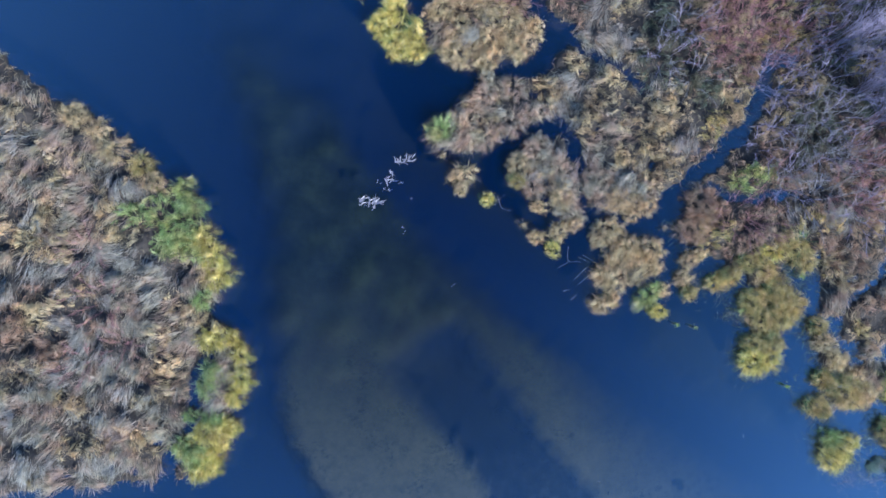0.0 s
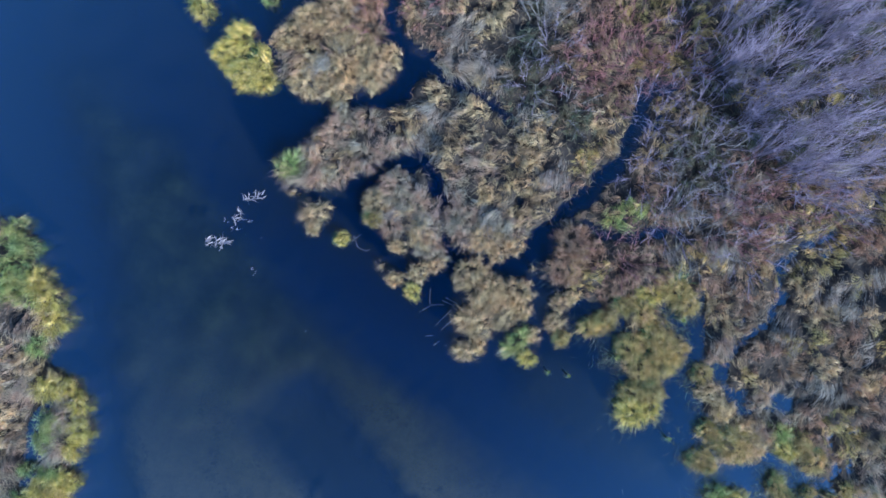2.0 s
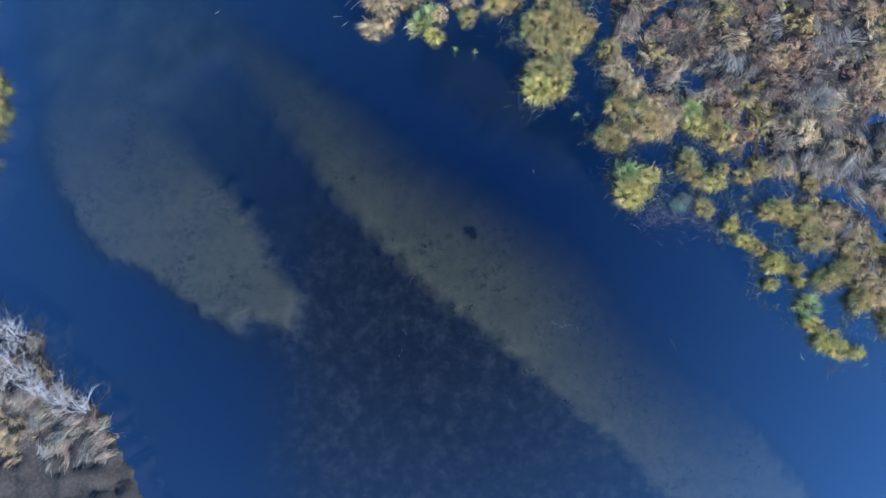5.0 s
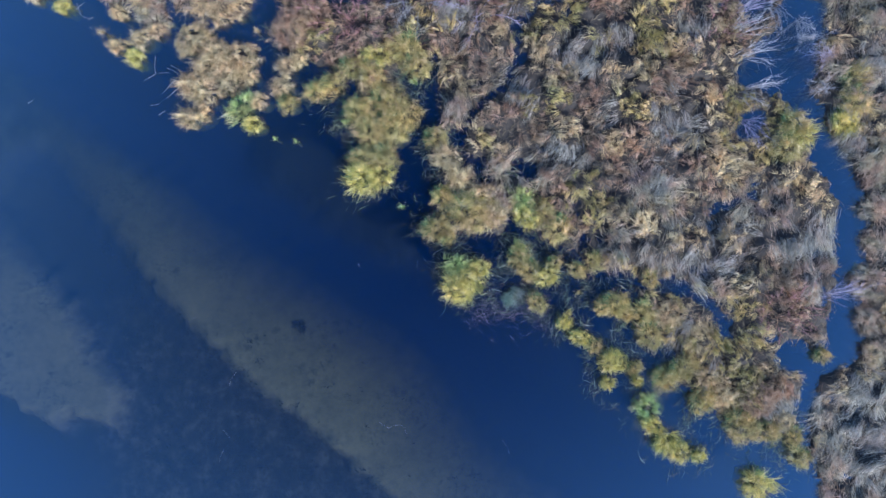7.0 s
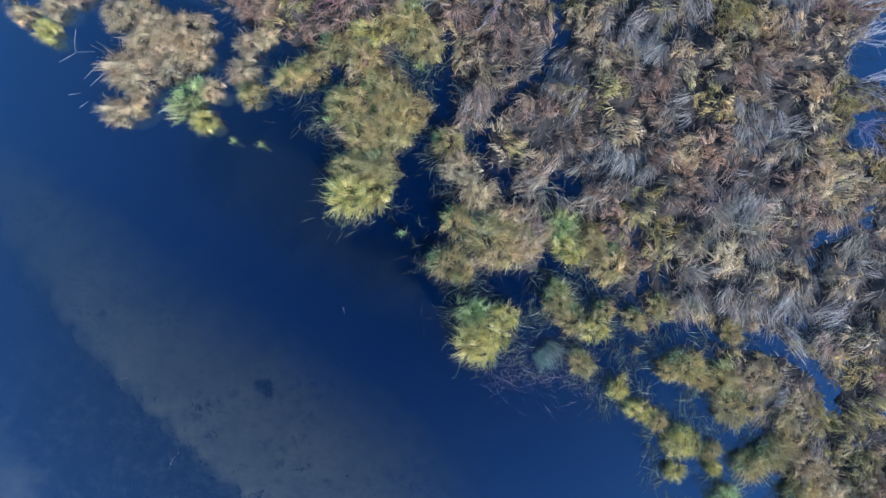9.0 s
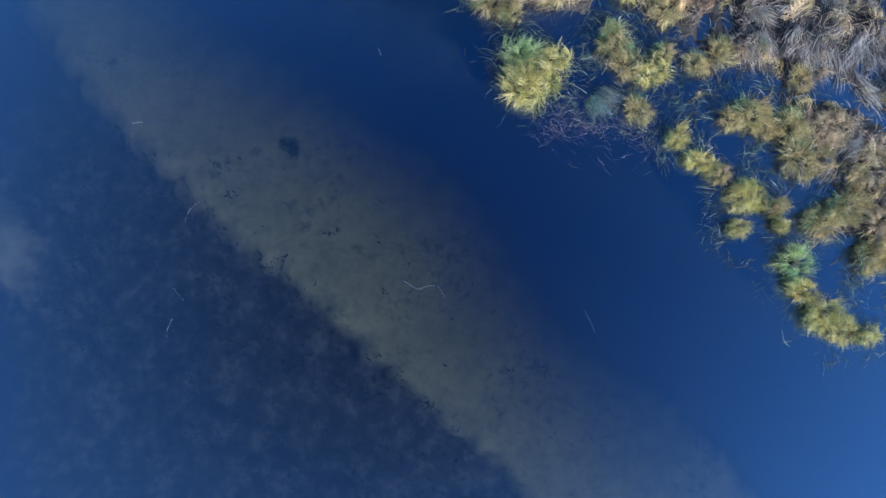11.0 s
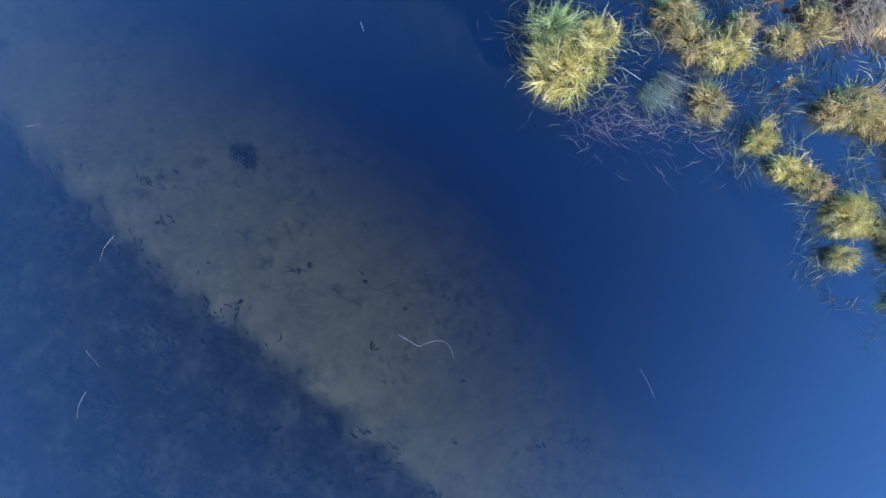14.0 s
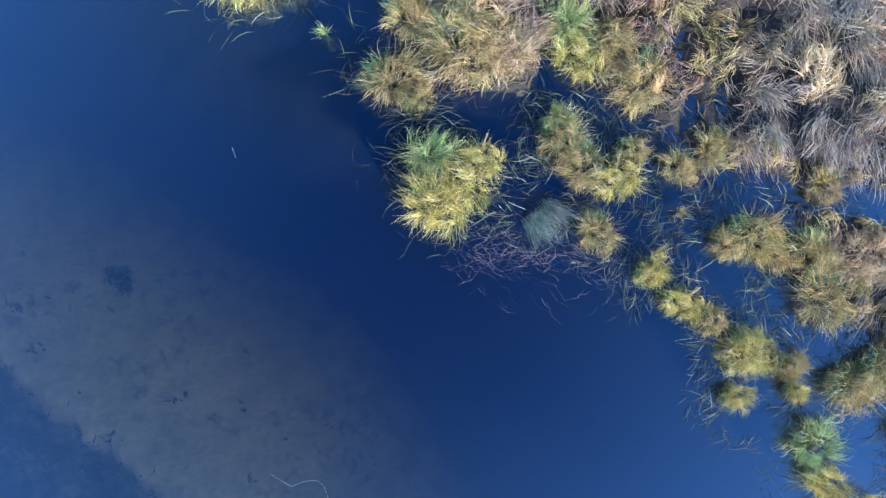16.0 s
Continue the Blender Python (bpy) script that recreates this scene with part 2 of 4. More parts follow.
def water_material():
    """Murky river water: a gloss that mirrors the sky over a body that lets part of the bed show, with scattered blue
    light painted as a diffuse colour.
    """
    m, n, links, p, out = material("river_water")
    n.remove(p)
    ripple, swell = noise_node(n, links, 5, 3), noise_node(n, links, 0.35, 2)
    b, b2 = n.new("ShaderNodeBump"), n.new("ShaderNodeBump")
    b.inputs["Strength"].default_value, b.inputs["Distance"].default_value = 0.05, 0.02
    links.new(ripple.outputs[0], b.inputs["Height"])
    b2.inputs["Strength"].default_value, b2.inputs["Distance"].default_value = 0.1, 0.05
    links.new(swell.outputs[0], b2.inputs["Height"])
    links.new(b.outputs[0], b2.inputs["Normal"])
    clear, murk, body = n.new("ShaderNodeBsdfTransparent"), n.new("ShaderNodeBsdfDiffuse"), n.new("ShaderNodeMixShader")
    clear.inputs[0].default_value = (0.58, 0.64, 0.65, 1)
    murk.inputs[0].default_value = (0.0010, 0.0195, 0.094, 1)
    cloud, share = n.new("ShaderNodeAttribute"), n.new("ShaderNodeMath")      # scattered blue light is painted in, stronger over depth, weaker in drawn areas
    cloud.attribute_name = "blue_share"
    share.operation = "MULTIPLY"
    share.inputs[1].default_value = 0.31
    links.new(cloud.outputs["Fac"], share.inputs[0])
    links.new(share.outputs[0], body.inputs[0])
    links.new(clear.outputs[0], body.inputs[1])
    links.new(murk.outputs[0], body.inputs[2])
    gloss, slant, mix = n.new("ShaderNodeBsdfGlossy"), n.new("ShaderNodeLayerWeight"), n.new("ShaderNodeMixShader")
    gloss.inputs["Color"].default_value = (0.54, 0.69, 0.76, 1)
    gloss.inputs["Roughness"].default_value = 0.05
    slant.inputs[0].default_value = 0.5
    amount = n.new("ShaderNodeMath")
    amount.operation, amount.use_clamp = "MULTIPLY_ADD", True
    amount.inputs[1].default_value, amount.inputs[2].default_value = 1.4, 0.02
    links.new(slant.outputs["Facing"], amount.inputs[0])
    most = n.new("ShaderNodeMath")
    most.operation = "MINIMUM"
    most.inputs[1].default_value = 0.4
    links.new(amount.outputs[0], most.inputs[0])
    links.new(b2.outputs[0], gloss.inputs["Normal"])
    links.new(most.outputs[0], mix.inputs[0])
    links.new(body.outputs[0], mix.inputs[1])
    links.new(gloss.outputs[0], mix.inputs[2])
    links.new(mix.outputs[0], out.inputs[0])
    return m


# ---- plan ----
# Outlines of the land in plan, metres.
EAST_LAND = [
    (-2, 400), (1, 40), (3, 14), (3.92, 8.95), (3.92, 7.56), (4.36, 6.86), (5.24, 6.66), (4.88, 6.16), (4.27, 5.81), (4.18, 5.29), (3.47, 5.14),
    (3.12, 4.93), (2.15, 5.19), (1.36, 4.49), (1.18, 4.05), (0.65, 3.78), (0.12, 3.35), (0.2, 2.82), (1.34, 2.55), (2.93, 3.08), (2.93, 1.58),
    (4.52, 0.51), (5.23, -0.03), (5.41, 0.86), (6.66, 0.33), (7.92, 0.86), (8.63, 1.57), (8.64, 0.14), (8.64, -0.58), (9.55, -0.58), (9.82, -1.3),
    (9.83, -1.76), (10.82, -1.31), (11.01, -1.85), (11.92, -1.77), (13, -0.96), (13.24, -2.77), (13.22, -3.69), (13.6, -4.6), (13.79, -5.16),
    (13.98, -6.08), (15.65, -6.19), (15.82, -5.55), (16.58, -6.29), (16.7, -6.46), (17.33, -7.28), (18.3, -7.3), (18.94, -7.31), (19.33, -7.97),
    (19.4, -8.62), (19.53, -9.59), (20.33, -10.09), (20, -10.56), (21.43, -11.07), (22.05, -12.21), (23.65, -12.24), (23.99, -11.28),
    (24.42, -13.25), (25, -16), (32, -26), (120, -400), (400, -400), (400, 400),
]
WEST_LAND = [
    (-400, 70), (-40, 26), (-15, 7), (-11.52, 4.16), (-10.31, 3.55), (-9.81, 2.47), (-8.58, 2.12), (-8.42, 1.4), (-8.06, 1.58), (-7.28, 1.03),
    (-7.2, 0.13), (-6.5, -0.6), (-6.25, -1.69), (-6.9, -2.6), (-5.84, -3.71), (-5.77, -5), (-6.24, -6.1), (-6.07, -6.85), (-6.62, -7.4),
    (-6.74, -7.91), (-7.17, -8.09), (-14, -8.6), (-40, -10), (-400, -20),
]
SOUTHWEST_LAND = [
    (-400, -30), (-40, -15), (-13, -11.2), (-7.17, -10.91), (-6.12, -11.44), (-4.55, -11.79), (-4.37, -12.85), (-3.67, -13.56), (-2.79, -14.09),
    (-2.43, -14.84), (1, -22), (9, -34), (60, -400), (-400, -400),
]
ISLAND_LAND = [
    (0.15, 7.44), (0.68, 7.88), (1.29, 8.15), (1.39, 9.1), (3.22, 9.11), (3.34, 7.55), (3.51, 7.03), (4, 6.68), (4.09, 6.25), (3.47, 5.81),
    (2.94, 5.6), (2.24, 5.45), (1.54, 5.28), (0.84, 5.59), (0.4, 5.97), (0.24, 6.66),
]
# Creeks: middle lines, with the half width of each.
CREEK_MAIN = [
    (12.29, 5.76), (11.66, 5.75), (11.49, 5.13), (11.22, 4.16), (10.6, 3.18), (9.35, 2.02), (8.19, 0.95), (6.66, 0.42), (5.59, 0.33), (5.32, -0.56),
]
CREEK_SIDE = [
    (8.46, 1.22), (8.52, -0.22), (8.47, -1.3), (8.47, -2.56),
]
CREEK_BACK = [
    (8.99, 1.57), (10.26, 1.12), (11.16, 1.12), (12.61, 1.3),
]
CREEK_NOTCH = [
    (2.05, 2.2), (2.93, 2.91), (3.82, 3.35), (4.7, 3.58),
]
CREEK_CRACK = [
    (17.55, 1.2), (16.45, 0.66), (15.82, 0.21), (15.97, -0.79), (15.48, -1.66), (14.76, -2.15), (14.31, -2.78), (13.95, -3.69),
]
CREEK_GAP = [
    (13.22, -0.96), (13.16, -2.05), (13.24, -2.77), (13.04, -3.87),
]
CREEK_GREY = [
    (4.7, 3.53), (5.15, 2.55), (5.41, 1.75), (5.45, 0.86),
]
CREEK_RILL = [
    (4.88, 6.34), (5.41, 5.82), (6.3, 5.64), (6.92, 5.12), (7.37, 4.59),
]
CREEK_POND_OUT = [
    (23.93, -0.47), (23.74, -1.43), (24.21, -2.25), (24.89, -3.72), (25.51, -4.7), (25.81, -5.44), (25.63, -6.32), (25.68, -7.77), (25.4, -9.05),
    (25.63, -9.7), (24.5, -10.16), (23.78, -9.99),
]
CREEK_SOUTH_OUT = [
    (24.33, -10.32), (24.3, -11.61), (23.72, -12.72), (23.46, -13.52),
]
CREEK_CLEFT = [
    (19.09, -7.72), (20.22, -7.74), (21.02, -8), (21.57, -8.5), (21.96, -9.07), (21.95, -9.47),
]
CREEK_SPLIT = [
    (13.52, -3.47), (14, -3.64), (14.96, -4.23), (16.1, -4.26),
]
CREEK_TEAL = [
    (15.59, -5.46), (15.97, -6.28), (16.7, -6.46), (17.96, -7.7), (19.22, -9.1), (20.17, -9.92),
]
CREEK_WEST_RILL = [
    (-7.01, -3.79), (-7.14, -4.43), (-7.45, -5.35), (-7.54, -6.45), (-8.15, -7.37), (-8.44, -8.11),
]
CREEK_FORK = [
    (17.53, -5.26), (17.71, -5.99), (17.66, -6.64),
]
CREEK_SLIT = [
    (21.5, -5.5), (22.2, -5.35), (22.9, -5.2),
]
CREEKS = [(CREEK_SLIT, 0.07), (CREEK_MAIN, 0.2), (CREEK_SIDE, 0.3), (CREEK_BACK, 0.12), (CREEK_NOTCH, 0.28), (CREEK_CRACK, 0.06), (CREEK_GAP, 0.24), (CREEK_GREY, 0.14), (CREEK_RILL, 0.1), (CREEK_POND_OUT, 0.4), (CREEK_SOUTH_OUT, 0.2), (CREEK_CLEFT, 0.11), (CREEK_SPLIT, 0.2), (CREEK_TEAL, 0.22), (CREEK_WEST_RILL, 0.2), (CREEK_FORK, 0.05)]
# Pools: middle and radius.
POOLS = [
    (9.73, -1.3, 0.39), (12.73, -1.41, 0.44), (14.79, -4.34, 0.25), (13.94, -3.24, 0.32), (15.74, -6.28, 0.39), (4.08, 0.87, 0.25),
    (15.85, -4.25, 0.28), (23.83, -1.11, 0.94), (24.34, 0.17, 0.75), (22.78, -1.41, 0.39), (22.74, -3.03, 0.42),
    (22.99, 0.53, 0.42),
]
# Which plant rules where: middle of the patch and its kind.
PATCHES_1 = [
    (4.87, 5.41, "L"), (5.75, 6.1, "L"), (6.62, 4.55, "T"), (5.92, 4.02, "T"), (7.5, 3.5, "T"), (6.27, 2.8, "L"), (4.7, 3.15, "L"),
    (8.38, 5.42, "D"), (7.67, 7.5, "D"), (6.27, 8, "T"), (4.88, 7.65, "R"), (9.78, 6.64, "R"), (10.68, 4.21, "T"), (9.27, 4.2, "D"),
    (9.28, 2.8, "R"), (11.9, 7.18, "O"), (12.27, 5.26, "O"), (13.7, 5.44, "D"), (12.83, 3.33, "D"), (11.95, 2.1, "R"), (11.6, 1.21, "G"),
    (10.54, -0.2, "R"), (11.61, 0.15, "R"), (12.51, -0.21, "O"),
]
PATCHES_2 = [
    (13.06, -0.93, "O"), (14.64, 1.92, "R"), (14.31, 0.14, "R"), (14.69, -1.29, "R"), (13.61, -1.47, "T"), (16.46, 1.2, "O"), (17.72, 1.74, "O"),
    (17.03, -0.23, "O"), (17.41, -1.31, "R"), (15.97, -2.02, "L"), (17.08, -2.75, "R"), (18.36, -2.94, "T"), (15.27, -3.27, "R"),
    (14.17, -2.73, "L"), (15.65, -4.54, "L"), (17.48, -4.56, "R"), (18.23, -5.3, "O"), (3.13, 4.19, "L"), (16.39, 5.1, "D"),
]
PATCHES_3 = [
    (17.42, -0.55, "R"), (18.23, -0.09, "O"), (19.01, -1.07, "T"), (19.83, 0.03, "O"), (20.59, -1.43, "R"), (21.4, -0.65, "T"), (21.9, 0.46, "R"),
    (18.17, -2.97, "L"), (19.77, -2.69, "L"), (21.33, -3.68, "T"), (22.91, -3.72, "O"), (26, -0.28, "L"), (18.14, -4.25, "R"), (18.92, -5.06, "L"),
    (17.34, -4.55, "R"), (20.51, -4.78, "L"), (20.98, -5.11, "R"),
]
PATCHES_4 = [
    (20.25, -9.23, "O"), (21.82, -10.05, "O"), (23.64, -6.28, "L"), (22.08, -5.77, "L"), (23.66, -5.48, "L"), (24.47, -4.71, "T"),
    (22.84, -7.06, "R"), (23.59, -8.5, "R"), (21.74, -6.72, "L"), (24.41, -7.09, "L"), (24.87, -8.05, "L"), (19.69, -6.2, "T"), (18.26, -5.85, "L"),
    (22.47, -9.11, "O"), (20.96, -6.22, "T"), (25.09, -11.86, "S"), (25.75, -10.6, "S"), (24.28, -12.63, "L"), (26.85, -3.96, "L"),
    (26.78, -7.14, "L"),
]
SWEPT_PATCHES = [
    (5.0, 4.9, "S"), (5.3, 4.2, "S"), (5.2, 3.3, "S"), (15.9, -1.7, "S"), (20.1, -2.4, "S"), (22.3, -6.4, "S"), (24.0, -6.6, "S"),
]
PATCHES_WEST = [
    (-10.87, 2.63, "T"), (-9.67, 1.92, "L"), (-10.74, 0.86, "T"), (-8.83, 0.5, "G"), (-10.42, -0.56, "L"), (-9.39, -0.92, "L"), (-8.88, -2, "L"),
    (-10.11, -1.99, "T"), (-8.37, -2.72, "L"), (-10.83, -3.06, "R"), (-9.44, -3.62, "L"), (-8.03, -3.45, "T"), (-10.52, -4.5, "L"),
    (-8.76, -4.53, "R"), (-9.3, -5.24, "L"), (-11.07, -5.58, "L"), (-8.44, -5.98, "T"), (-10.04, -6.69, "L"), (-9, -7.43, "L"), (-7.49, -2.73, "T"),
    (-6.47, -12.6, "L"), (-4.39, -14.17, "L"),
]
PATCHES = PATCHES_1 + PATCHES_2 + PATCHES_3 + PATCHES_4 + SWEPT_PATCHES + PATCHES_WEST
# Tussocks: middle, radius and kind.
NORTH_ISLET = [
    (-2.01, 8.08, 0.49, "Y"), (-1.26, 6.67, 0.63, "Y"), (-0.82, 7.1, 0.53, "Y"), (-0.75, 6.07, 0.58, "Y"), (-0.23, 6.33, 0.54, "Y"),
    (-0.15, 5.82, 0.44, "Y"), (0.05, 8.39, 0.35, "G"),
]
STRAW_ISLAND = [
    (0.72, 7.2, 0.61, "T"), (1.42, 7.71, 0.7, "T"), (1.24, 6.6, 0.7, "T"), (1.14, 5.74, 0.61, "T"), (2.1, 6.26, 0.7, "T"), (2.28, 7.29, 0.7, "T"),
    (2.09, 5.66, 0.49, "T"), (2.97, 7.55, 0.7, "R"), (2.96, 6.61, 0.7, "T"), (3.48, 6.18, 0.56, "T"), (3.74, 6.7, 0.35, "T"),
    (3.13, 5.92, 0.49, "T"), (2.11, 8.15, 0.7, "T"), (2.97, 8.32, 0.67, "R"),
]
POINT = [
    (0.61, 3.32, 0.53, "G"), (1.39, 3.67, 0.56, "L"), (2.09, 4.36, 0.63, "L"), (2.18, 5.05, 0.32, "L"), (2.96, 4.62, 0.53, "L"),
    (1.56, 2.97, 0.53, "L"), (2.08, 3.06, 0.44, "L"), (2.95, 3.5, 0.53, "L"), (3.74, 3.93, 0.49, "L"), (0.69, 2.45, 0.25, "T"),
    (1.38, 1.84, 0.49, "T"), (1.29, 1.41, 0.33, "T"), (2.15, 1.05, 0.3, "Y"), (3.29, 2.19, 0.61, "T"), (3.82, 2.54, 0.7, "L"),
    (4.34, 2.1, 0.61, "L"), (3.12, 1.67, 0.35, "O"), (3.64, 1.4, 0.44, "L"), (4.6, 1.23, 0.53, "T"), (4.87, 0.7, 0.61, "L"), (3.9, 0.79, 0.32, "T"),
    (3.37, 0.21, 0.26, "T"), (3.81, -0.18, 0.32, "T"), (4.52, 0.03, 0.39, "T"), (5.04, 0.26, 0.32, "T"), (4.34, -0.62, 0.33, "Y"),
]
CREEK_MOUTH = [
    (5.92, 1.57, 0.7, "L"), (6.63, 1.05, 0.61, "T"), (7.33, 1.4, 0.53, "L"), (7.51, 0.87, 0.35, "T"), (6.98, 0.52, 0.35, "T"),
    (6.1, -0.01, 0.61, "T"), (6.81, -0.54, 0.67, "T"), (7.52, -0.64, 0.67, "T"), (7.08, -1.25, 0.67, "T"), (7.79, -1.17, 0.39, "T"),
    (8.05, 0.11, 0.21, "T"), (6.46, -0.81, 0.49, "T"), (6.1, -1.43, 0.56, "T"), (6.46, -1.78, 0.44, "T"), (6.01, -2.4, 0.49, "T"),
    (6.37, -2.32, 0.35, "T"), (7.52, -2.15, 0.47, "G"), (8.06, -1.97, 0.35, "T"), (7.88, -2.68, 0.35, "Y"), (8.94, -0.91, 0.44, "T"),
    (9.3, -0.73, 0.35, "T"), (8.77, -1.53, 0.39, "T"), (8.95, -2.06, 0.35, "O"), (8.51, -3.13, 0.14, "G"), (9.13, -3.23, 0.16, "G"),
    (12.3, -5.24, 0.21, "G"),
]
PROMONTORY = [
    (9.38, 0.86, 0.79, "R"), (9.11, 0.16, 0.7, "R"), (9.84, -1.71, 0.39, "O"), (10.37, -1.45, 0.44, "O"), (10.91, -1.01, 0.53, "O"),
    (11.1, -2.35, 0.61, "O"), (11.99, -1.99, 0.7, "O"), (12.36, -2.53, 0.61, "O"), (11.46, -3.07, 0.61, "O"), (12.09, -2.89, 0.61, "O"),
    (11.29, -3.78, 0.61, "O"), (11.83, -3.79, 0.53, "O"), (11.12, -4.41, 0.53, "Y"), (11.66, -4.33, 0.49, "Y"), (10.65, -2.7, 0.25, "G"),
    (12.71, -1.5, 0.25, "G"), (11.54, -1.28, 0.42, "O"), (11.62, -0.74, 0.46, "Y"), (12.61, -0.57, 0.56, "O"), (12.88, -1.02, 0.46, "O"),
]
EAST_EDGE = [
    (13.36, -3.17, 0.44, "O"), (13.64, -3.8, 0.49, "T"), (14.01, -4.26, 0.53, "T"), (13.56, -4.98, 0.44, "O"), (14.39, -5.44, 0.79, "O"),
    (15.12, -5.45, 0.53, "T"), (13.3, -5.88, 0.47, "O"), (13.67, -6.16, 0.28, "O"), (15.84, -5.09, 0.42, "G"), (16.49, -5.46, 0.53, "O"),
    (16.95, -6.01, 0.53, "O"), (16.03, -5.64, 0.44, "Y"), (14.65, -4.9, 0.44, "T"), (15.28, -4.18, 0.49, "L"),
]
SOUTH_TUFTS = [
    (13.85, -7.04, 0.4, "G"), (14.24, -7.52, 0.56, "Y"), (13.92, -7.76, 0.48, "Y"), (14.57, -7.13, 0.35, "Y"), (15.77, -6.83, 0.48, "O"),
    (16.08, -7.24, 0.48, "O"), (16.56, -7.41, 0.51, "Y"), (16.81, -7.01, 0.35, "O"), (16.3, -8.2, 0.4, "O"), (15.78, -6.59, 0.32, "G"),
    (15.43, -7.87, 0.45, "D"), (17.5, -7.91, 0.24, "O"), (18.61, -8.25, 0.56, "O"), (18.21, -8.4, 0.4, "O"), (18.92, -8.57, 0.35, "O"),
    (17.09, -8.77, 0.32, "Y"), (17.55, -9.26, 0.4, "Y"), (17.95, -9.51, 0.32, "O"), (18.49, -9.99, 0.61, "Y"), (18.32, -10.63, 0.29, "Y"),
    (19.12, -10.17, 0.32, "O"), (19.19, -10.56, 0.29, "Y"), (19.49, -11.36, 0.45, "G"), (19.64, -11.92, 0.4, "Y"), (20.02, -12.4, 0.51, "Y"),
    (20.41, -12.73, 0.45, "Y"), (20.96, -12.82, 0.32, "Y"), (17.52, -7.27, 0.38, "O"), (18, -6.96, 0.35, "O"),
]
SOUTH_EDGE = [
    (19.62, -9.22, 0.48, "O"), (19.47, -8.58, 0.45, "O"), (20.27, -8.6, 0.64, "T"), (21.05, -9.25, 0.64, "T"), (20.07, -10.5, 0.48, "O"),
    (20.55, -10.19, 0.48, "O"), (21.33, -10.52, 0.48, "T"), (21.16, -11.15, 0.48, "O"), (21.8, -11.01, 0.48, "T"), (22.25, -11.97, 0.64, "O"),
    (23.03, -12.14, 0.48, "O"), (22.74, -11.18, 0.64, "R"), (23.38, -10.88, 0.56, "R"), (23.51, -11.83, 0.4, "T"), (19.66, -7.55, 0.32, "O"),
    (20.91, -11.55, 0.24, "O"), (23.82, -12.31, 0.38, "O"), (23.96, -12.95, 0.42, "O"),
]
EAST_POND = [
    (26.3, -4.45, 0.6, "L"), (26.3, -5.62, 0.5, "L"), (26.14, -7.79, 0.77, "L"), (26.12, -8.87, 0.5, "L"), (26.4, -3.46, 0.3, "L"),
    (26.28, -9.87, 0.44, "L"), (22.7, -13.76, 0.5, "Y"), (26.22, -6.62, 0.34, "L"), (25.5, -3.02, 0.5, "Y"), (25.85, -2.44, 0.5, "O"),
    (25.86, -1.61, 0.54, "O"), (24.01, -3.07, 0.54, "O"), (23.83, -3.73, 0.57, "O"), (24.25, -3.41, 0.44, "Y"), (24.69, -9.92, 0.27, "O"),
]
WEST_BANK = [
    (-7.68, 1.39, 0.4, "G"), (-7.42, 0.85, 0.4, "G"), (-7.7, -0.04, 0.45, "G"), (-7.09, -0.13, 0.45, "Y"), (-6.75, -0.76, 0.45, "Y"),
    (-6.59, -1.48, 0.45, "Y"), (-7.13, -2.2, 0.4, "G"), (-6.8, -3.46, 0.51, "Y"), (-6.18, -3.47, 0.36, "Y"), (-5.88, -4.02, 0.4, "Y"),
    (-5.9, -4.74, 0.4, "Y"), (-6.08, -5.38, 0.4, "Y"), (-6.82, -4.55, 0.45, "G"), (-6.97, -5.06, 0.4, "G"), (-7.55, -5.99, 0.27, "G"),
    (-6.49, -6.38, 0.4, "Y"), (-6.86, -7.28, 0.45, "Y"), (-7.84, -6.99, 0.36, "G"), (-8.97, 2.19, 0.47, "O"), (-10.34, 3.16, 0.45, "T"),
    (-9.83, 2.63, 0.45, "T"), (-7.97, -0.4, 0.51, "G"), (-11.01, 3.68, 0.51, "T"), (-8.63, 1.57, 0.44, "T"),
]
WEST_LOWER = [
    (-7.06, -6.56, 0.52, "Y"), (-7.42, -7.25, 0.52, "G"), (-6.47, -6.39, 0.35, "Y"), (-7.26, -7.77, 0.48, "Y"), (-6.65, -6.6, 0.49, "O"),
    (-6.22, -6.42, 0.32, "Y"), (-6.73, -7.2, 0.42, "Y"), (-6.85, -7.73, 0.35, "Y"), (-6.82, -6.16, 0.44, "G"),
]
TUSSOCKS = [
    (NORTH_ISLET, "north islet"),
    (STRAW_ISLAND, "straw island"),
    (POINT, "point"),
    (CREEK_MOUTH, "creek mouth"),
    (PROMONTORY, "promontory"),
    (EAST_EDGE, "east edge"),
    (SOUTH_TUFTS, "south tufts"),
    (SOUTH_EDGE, "south edge"),
    (EAST_POND, "east pond"),
    (WEST_BANK, "west bank"),
    (WEST_LOWER, "west lower"),
]
# Silt bars on the bed.
WEST_BAR = [
    (-5.45, -4.7), (-5.09, -6.31), (-3.84, -8.64), (-2.94, -9.54), (-1.87, -9.89), (-0.26, -11.15), (1.36, -12.14), (1.71, -11.51), (3.15, -12.06),
    (3.42, -10.97), (2.25, -8.81), (1.17, -7.01), (-0.27, -5.22), (-1.53, -3.24), (-2.96, -1.82), (-4.74, -2.36),
]
